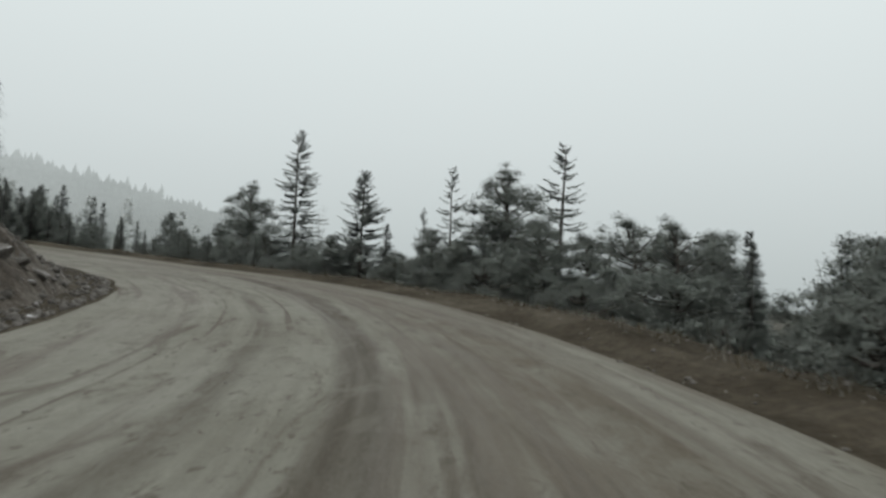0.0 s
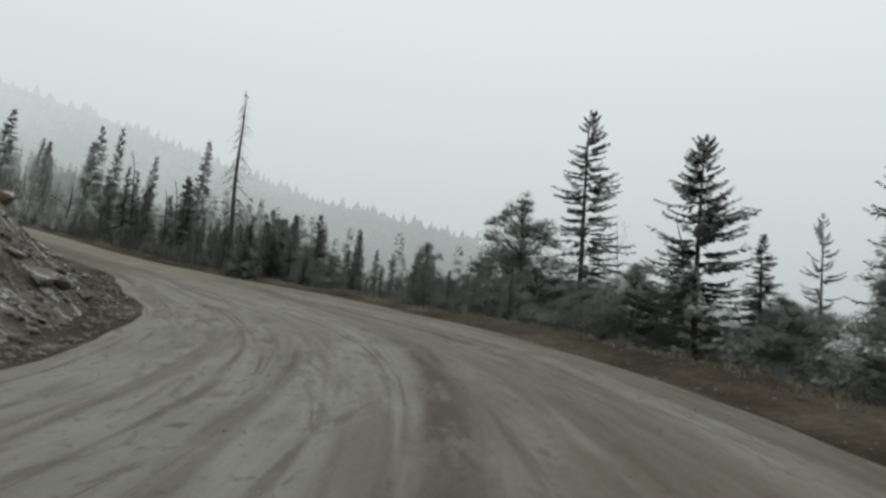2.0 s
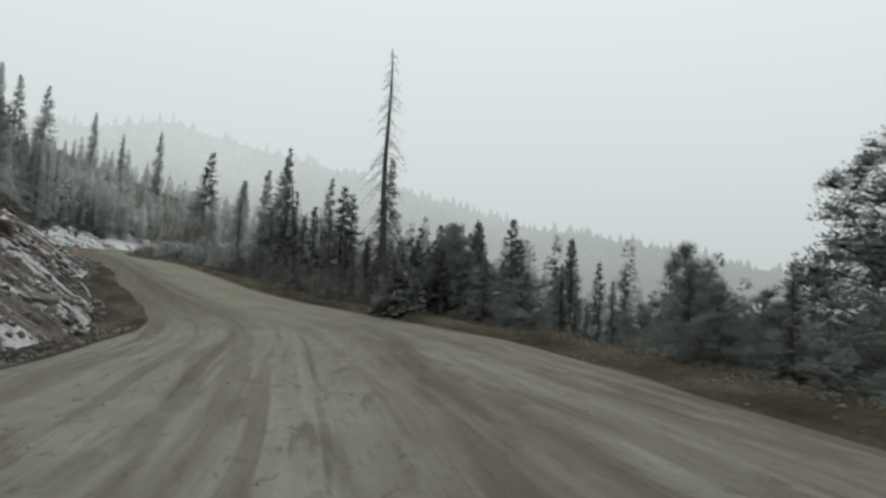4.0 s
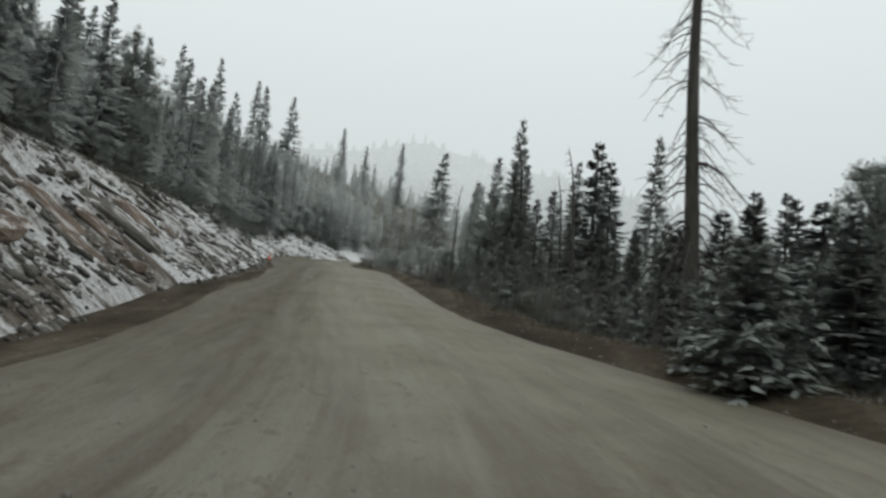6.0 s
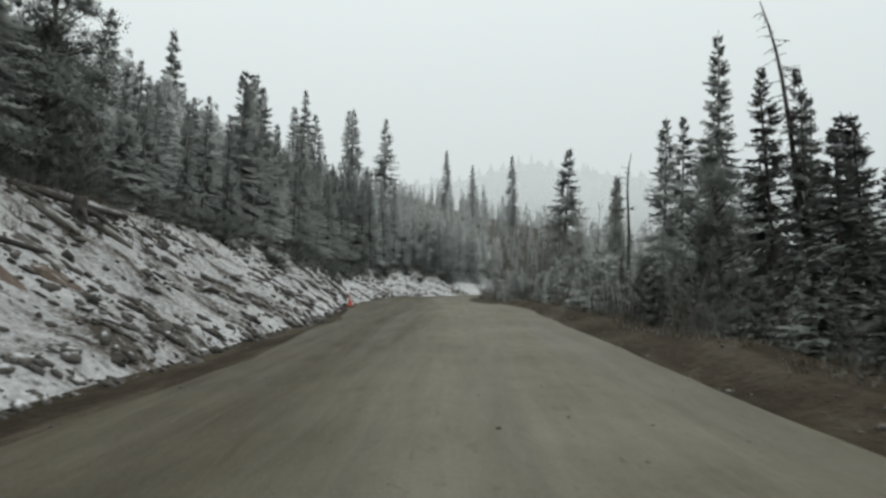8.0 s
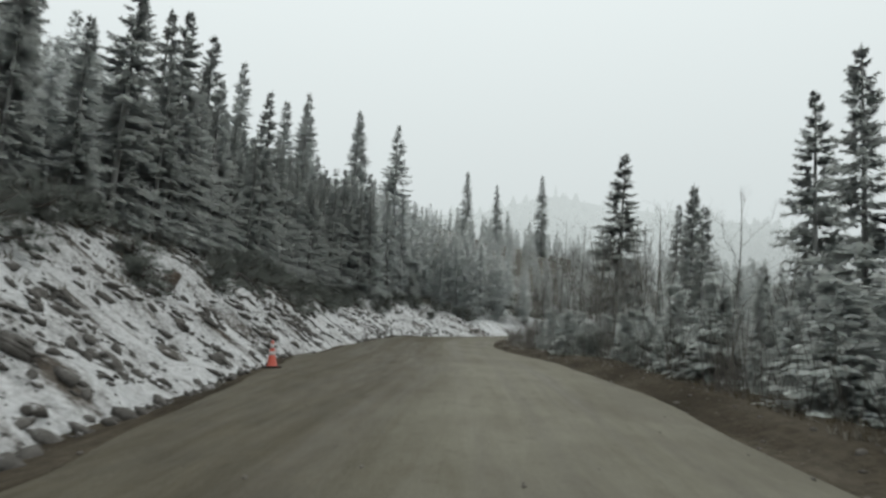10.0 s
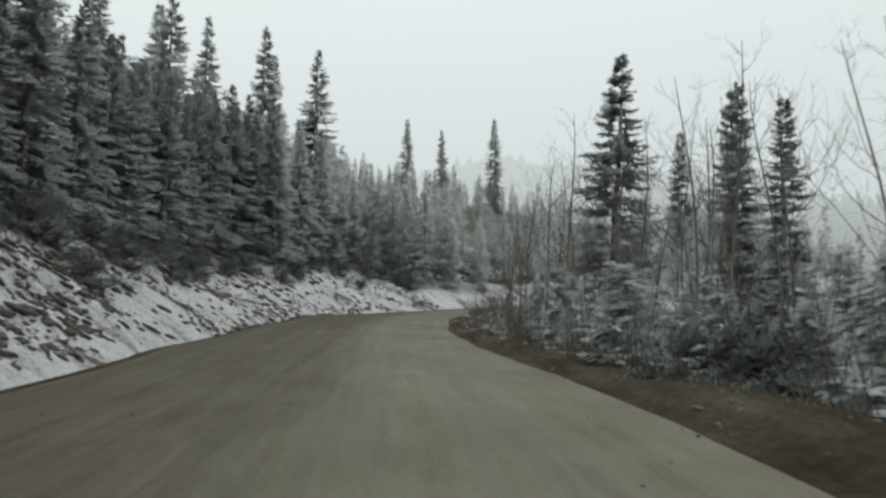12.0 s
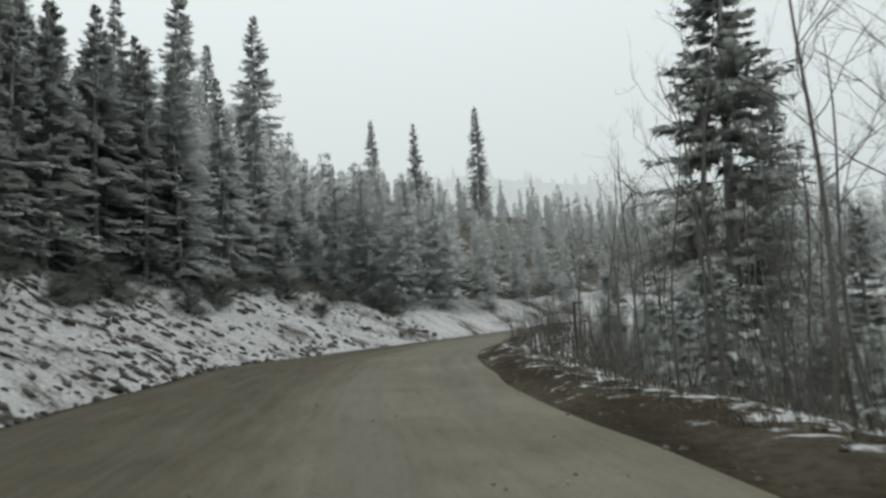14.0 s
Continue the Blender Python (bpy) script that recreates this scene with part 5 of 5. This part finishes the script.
LOGS = [log_mesh(k, 3.6 + k, 0.065 + 0.025 * k) for k in range(3)]
for k, s0, o0, s1, o1, label in (
        (2, 92.6, -11.2, 97.5, -10.6, "grey fallen log along the top of the snowy slope"), (1, 86.0, -10.2, 89.0, -8.0, "grey fallen log lying down the snowy slope"),
        (0, 43.0, 8.3, 47.0, 8.0, "pale fallen log along the outer edge of the verge"), (1, 48.0, 8.2, 52.0, 8.5, "pale fallen log along the outer edge of the verge"),
        (0, 98.5, -8.2, 99.8, -6.9, "dark fallen branch on the snowy slope"), (0, 126.0, 7.4, 129.0, 7.0, "pale fallen log at the outer edge of the verge")):
    p0, p1 = spot(s0, o0, 0.09), spot(s1, o1, 0.09)
    d = p1 - p0
    ob = new("fallen_log", LOGS[k])
    ob.matrix_basis = Matrix.Translation((p0 + p1) / 2) @ d.to_track_quat("X", "Z").to_matrix().to_4x4() @ Matrix.Diagonal((d.length / (3.6 + k), 1, 1, 1))
    tagged(ob, label, "log", "fallen logs")


def stump(s, o, h):
    """A broken stump with spreading roots, snow on its top."""
    r = np.random.default_rng(int(s * 10))
    ob = new("tree_stump")
    ob.matrix_basis = Matrix.Translation(spot(s, o, -0.1))
    z = np.linspace(0, h, 6)
    body = tubes([(np.column_stack([z * 0.06, z * 0, z]), 0.26 * (1 - 0.3 * z / h))], 10)
    cap = np.array([[0, 9, 8, 7], [0, 7, 6, 5], [0, 5, 4, 3], [0, 3, 2, 1]]) + 50
    part("stump_body", mesh_of("stump_body", body[0], [body[1], cap[:, ::-1]], DEAD, None, True), ob)
    for k in range(6):
        a = k * 1.05 + r.normal(0, 0.2)
        t = np.linspace(0, 1, 5)
        ln = r.uniform(0.6, 1.3)
        p = np.column_stack([np.cos(a) * (0.15 + ln * t), np.sin(a) * (0.15 + ln * t), 0.35 - 0.5 * t + 0.08 * np.sin(t * 5)])
        v, f = tubes([(p, np.linspace(0.11, 0.02, 5))], 6)
        part("root", mesh_of("root", v, f, DEAD, None, True), ob)
    tagged(ob, "broken grey tree stump with exposed roots on the slope", "stump")


stump(94.1, -10.2, 0.75)
stump(128.0, -10.8, 0.5)


# ---------------------------------------------------------------- traffic cone and marker post
def lathe(profile, sides=24):
    ang = np.arange(sides) * 2 * math.pi / sides
    p = np.asarray(profile, float)
    V = np.stack([p[:, None, 0] * np.cos(ang), p[:, None, 0] * np.sin(ang), p[:, None, 1] + 0 * ang], -1).reshape(-1, 3)
    i, j = np.meshgrid(np.arange(len(p) - 1), np.arange(sides), indexing="ij")
    k = (j + 1) % sides
    return V, np.stack([i * sides + j, i * sides + k, (i + 1) * sides + k, (i + 1) * sides + j], -1).reshape(-1, 4)


def traffic_cone(place, turn):
    ob = new("traffic_cone")
    ob.matrix_basis = Matrix.Translation(place) @ pose(0, 0, 0, 2, -3, turn)
    bm = bmesh.new()
    bmesh.ops.create_cube(bm, size=1.0, matrix=Matrix.Translation((0, 0, 0.02)) @ Matrix.Diagonal((0.38, 0.38, 0.04, 1)))
    bmesh.ops.bevel(bm, geom=bm.edges[:], offset=0.012, segments=2, affect="EDGES")
    me = bpy.data.meshes.new("base")
    bm.to_mesh(me)
    bm.free()
    me.materials.append(RUBBER)
    part("base", me, ob, "dark rubber base")
    body = [(0.150, 0.04), (0.138, 0.06), (0.125, 0.10), (0.033, 0.70), (0.030, 0.73), (0.018, 0.735), (0.0, 0.735)]
    shell = part("cone_body", mesh_of("cone_body", *lathe(body), ORANGE, None, True), ob, "orange plastic cone")
    for a, b in ((0.34, 0.44), (0.52, 0.64)):
        rr = lambda z: 0.125 - (z - 0.10) * 0.1533
        band = [(rr(a) + 0.001, a), (rr(a) + 0.004, a + 0.002), (rr(b) + 0.004, b - 0.002), (rr(b) + 0.001, b)]
        part("reflective_collar", mesh_of("reflective_collar", *lathe(band), BAND, None, True), shell, "white reflective collar")
    return tagged(ob, "orange traffic cone with white collars beside the road", "traffic cone")


traffic_cone(spot(113.1, -5.41, 0.0), 20)


def marker_post(place):
    ob = new("marker_post")
    ob.matrix_basis = Matrix.Translation(place) @ pose(0, 0, 0, 0, 1.5, 70)
    v, f = tubes([(np.array([[0, 0, -0.3], [0, 0, 1.0], [0, 0, 1.9]]), [0.04, 0.04, 0.04])], 8)
    part("post", mesh_of("post", v, f, STEEL), ob)
    bm = bmesh.new()
    bmesh.ops.create_cube(bm, size=1.0, matrix=Matrix.Translation((0.12, 0, 1.88)) @ Matrix.Diagonal((0.36, 0.03, 0.07, 1)))
    bmesh.ops.bevel(bm, geom=bm.edges[:], offset=0.006, segments=1, affect="EDGES")
    me = bpy.data.meshes.new("top_plate")
    bm.to_mesh(me)
    bm.free()
    me.materials.append(STEEL)
    part("top_plate", me, ob)
    tagged(ob, "thin dark marker post on the inside of the bend", "post")


marker_post(Vector((-118.2, 86.2, ground_at(-118.2, 86.2))))
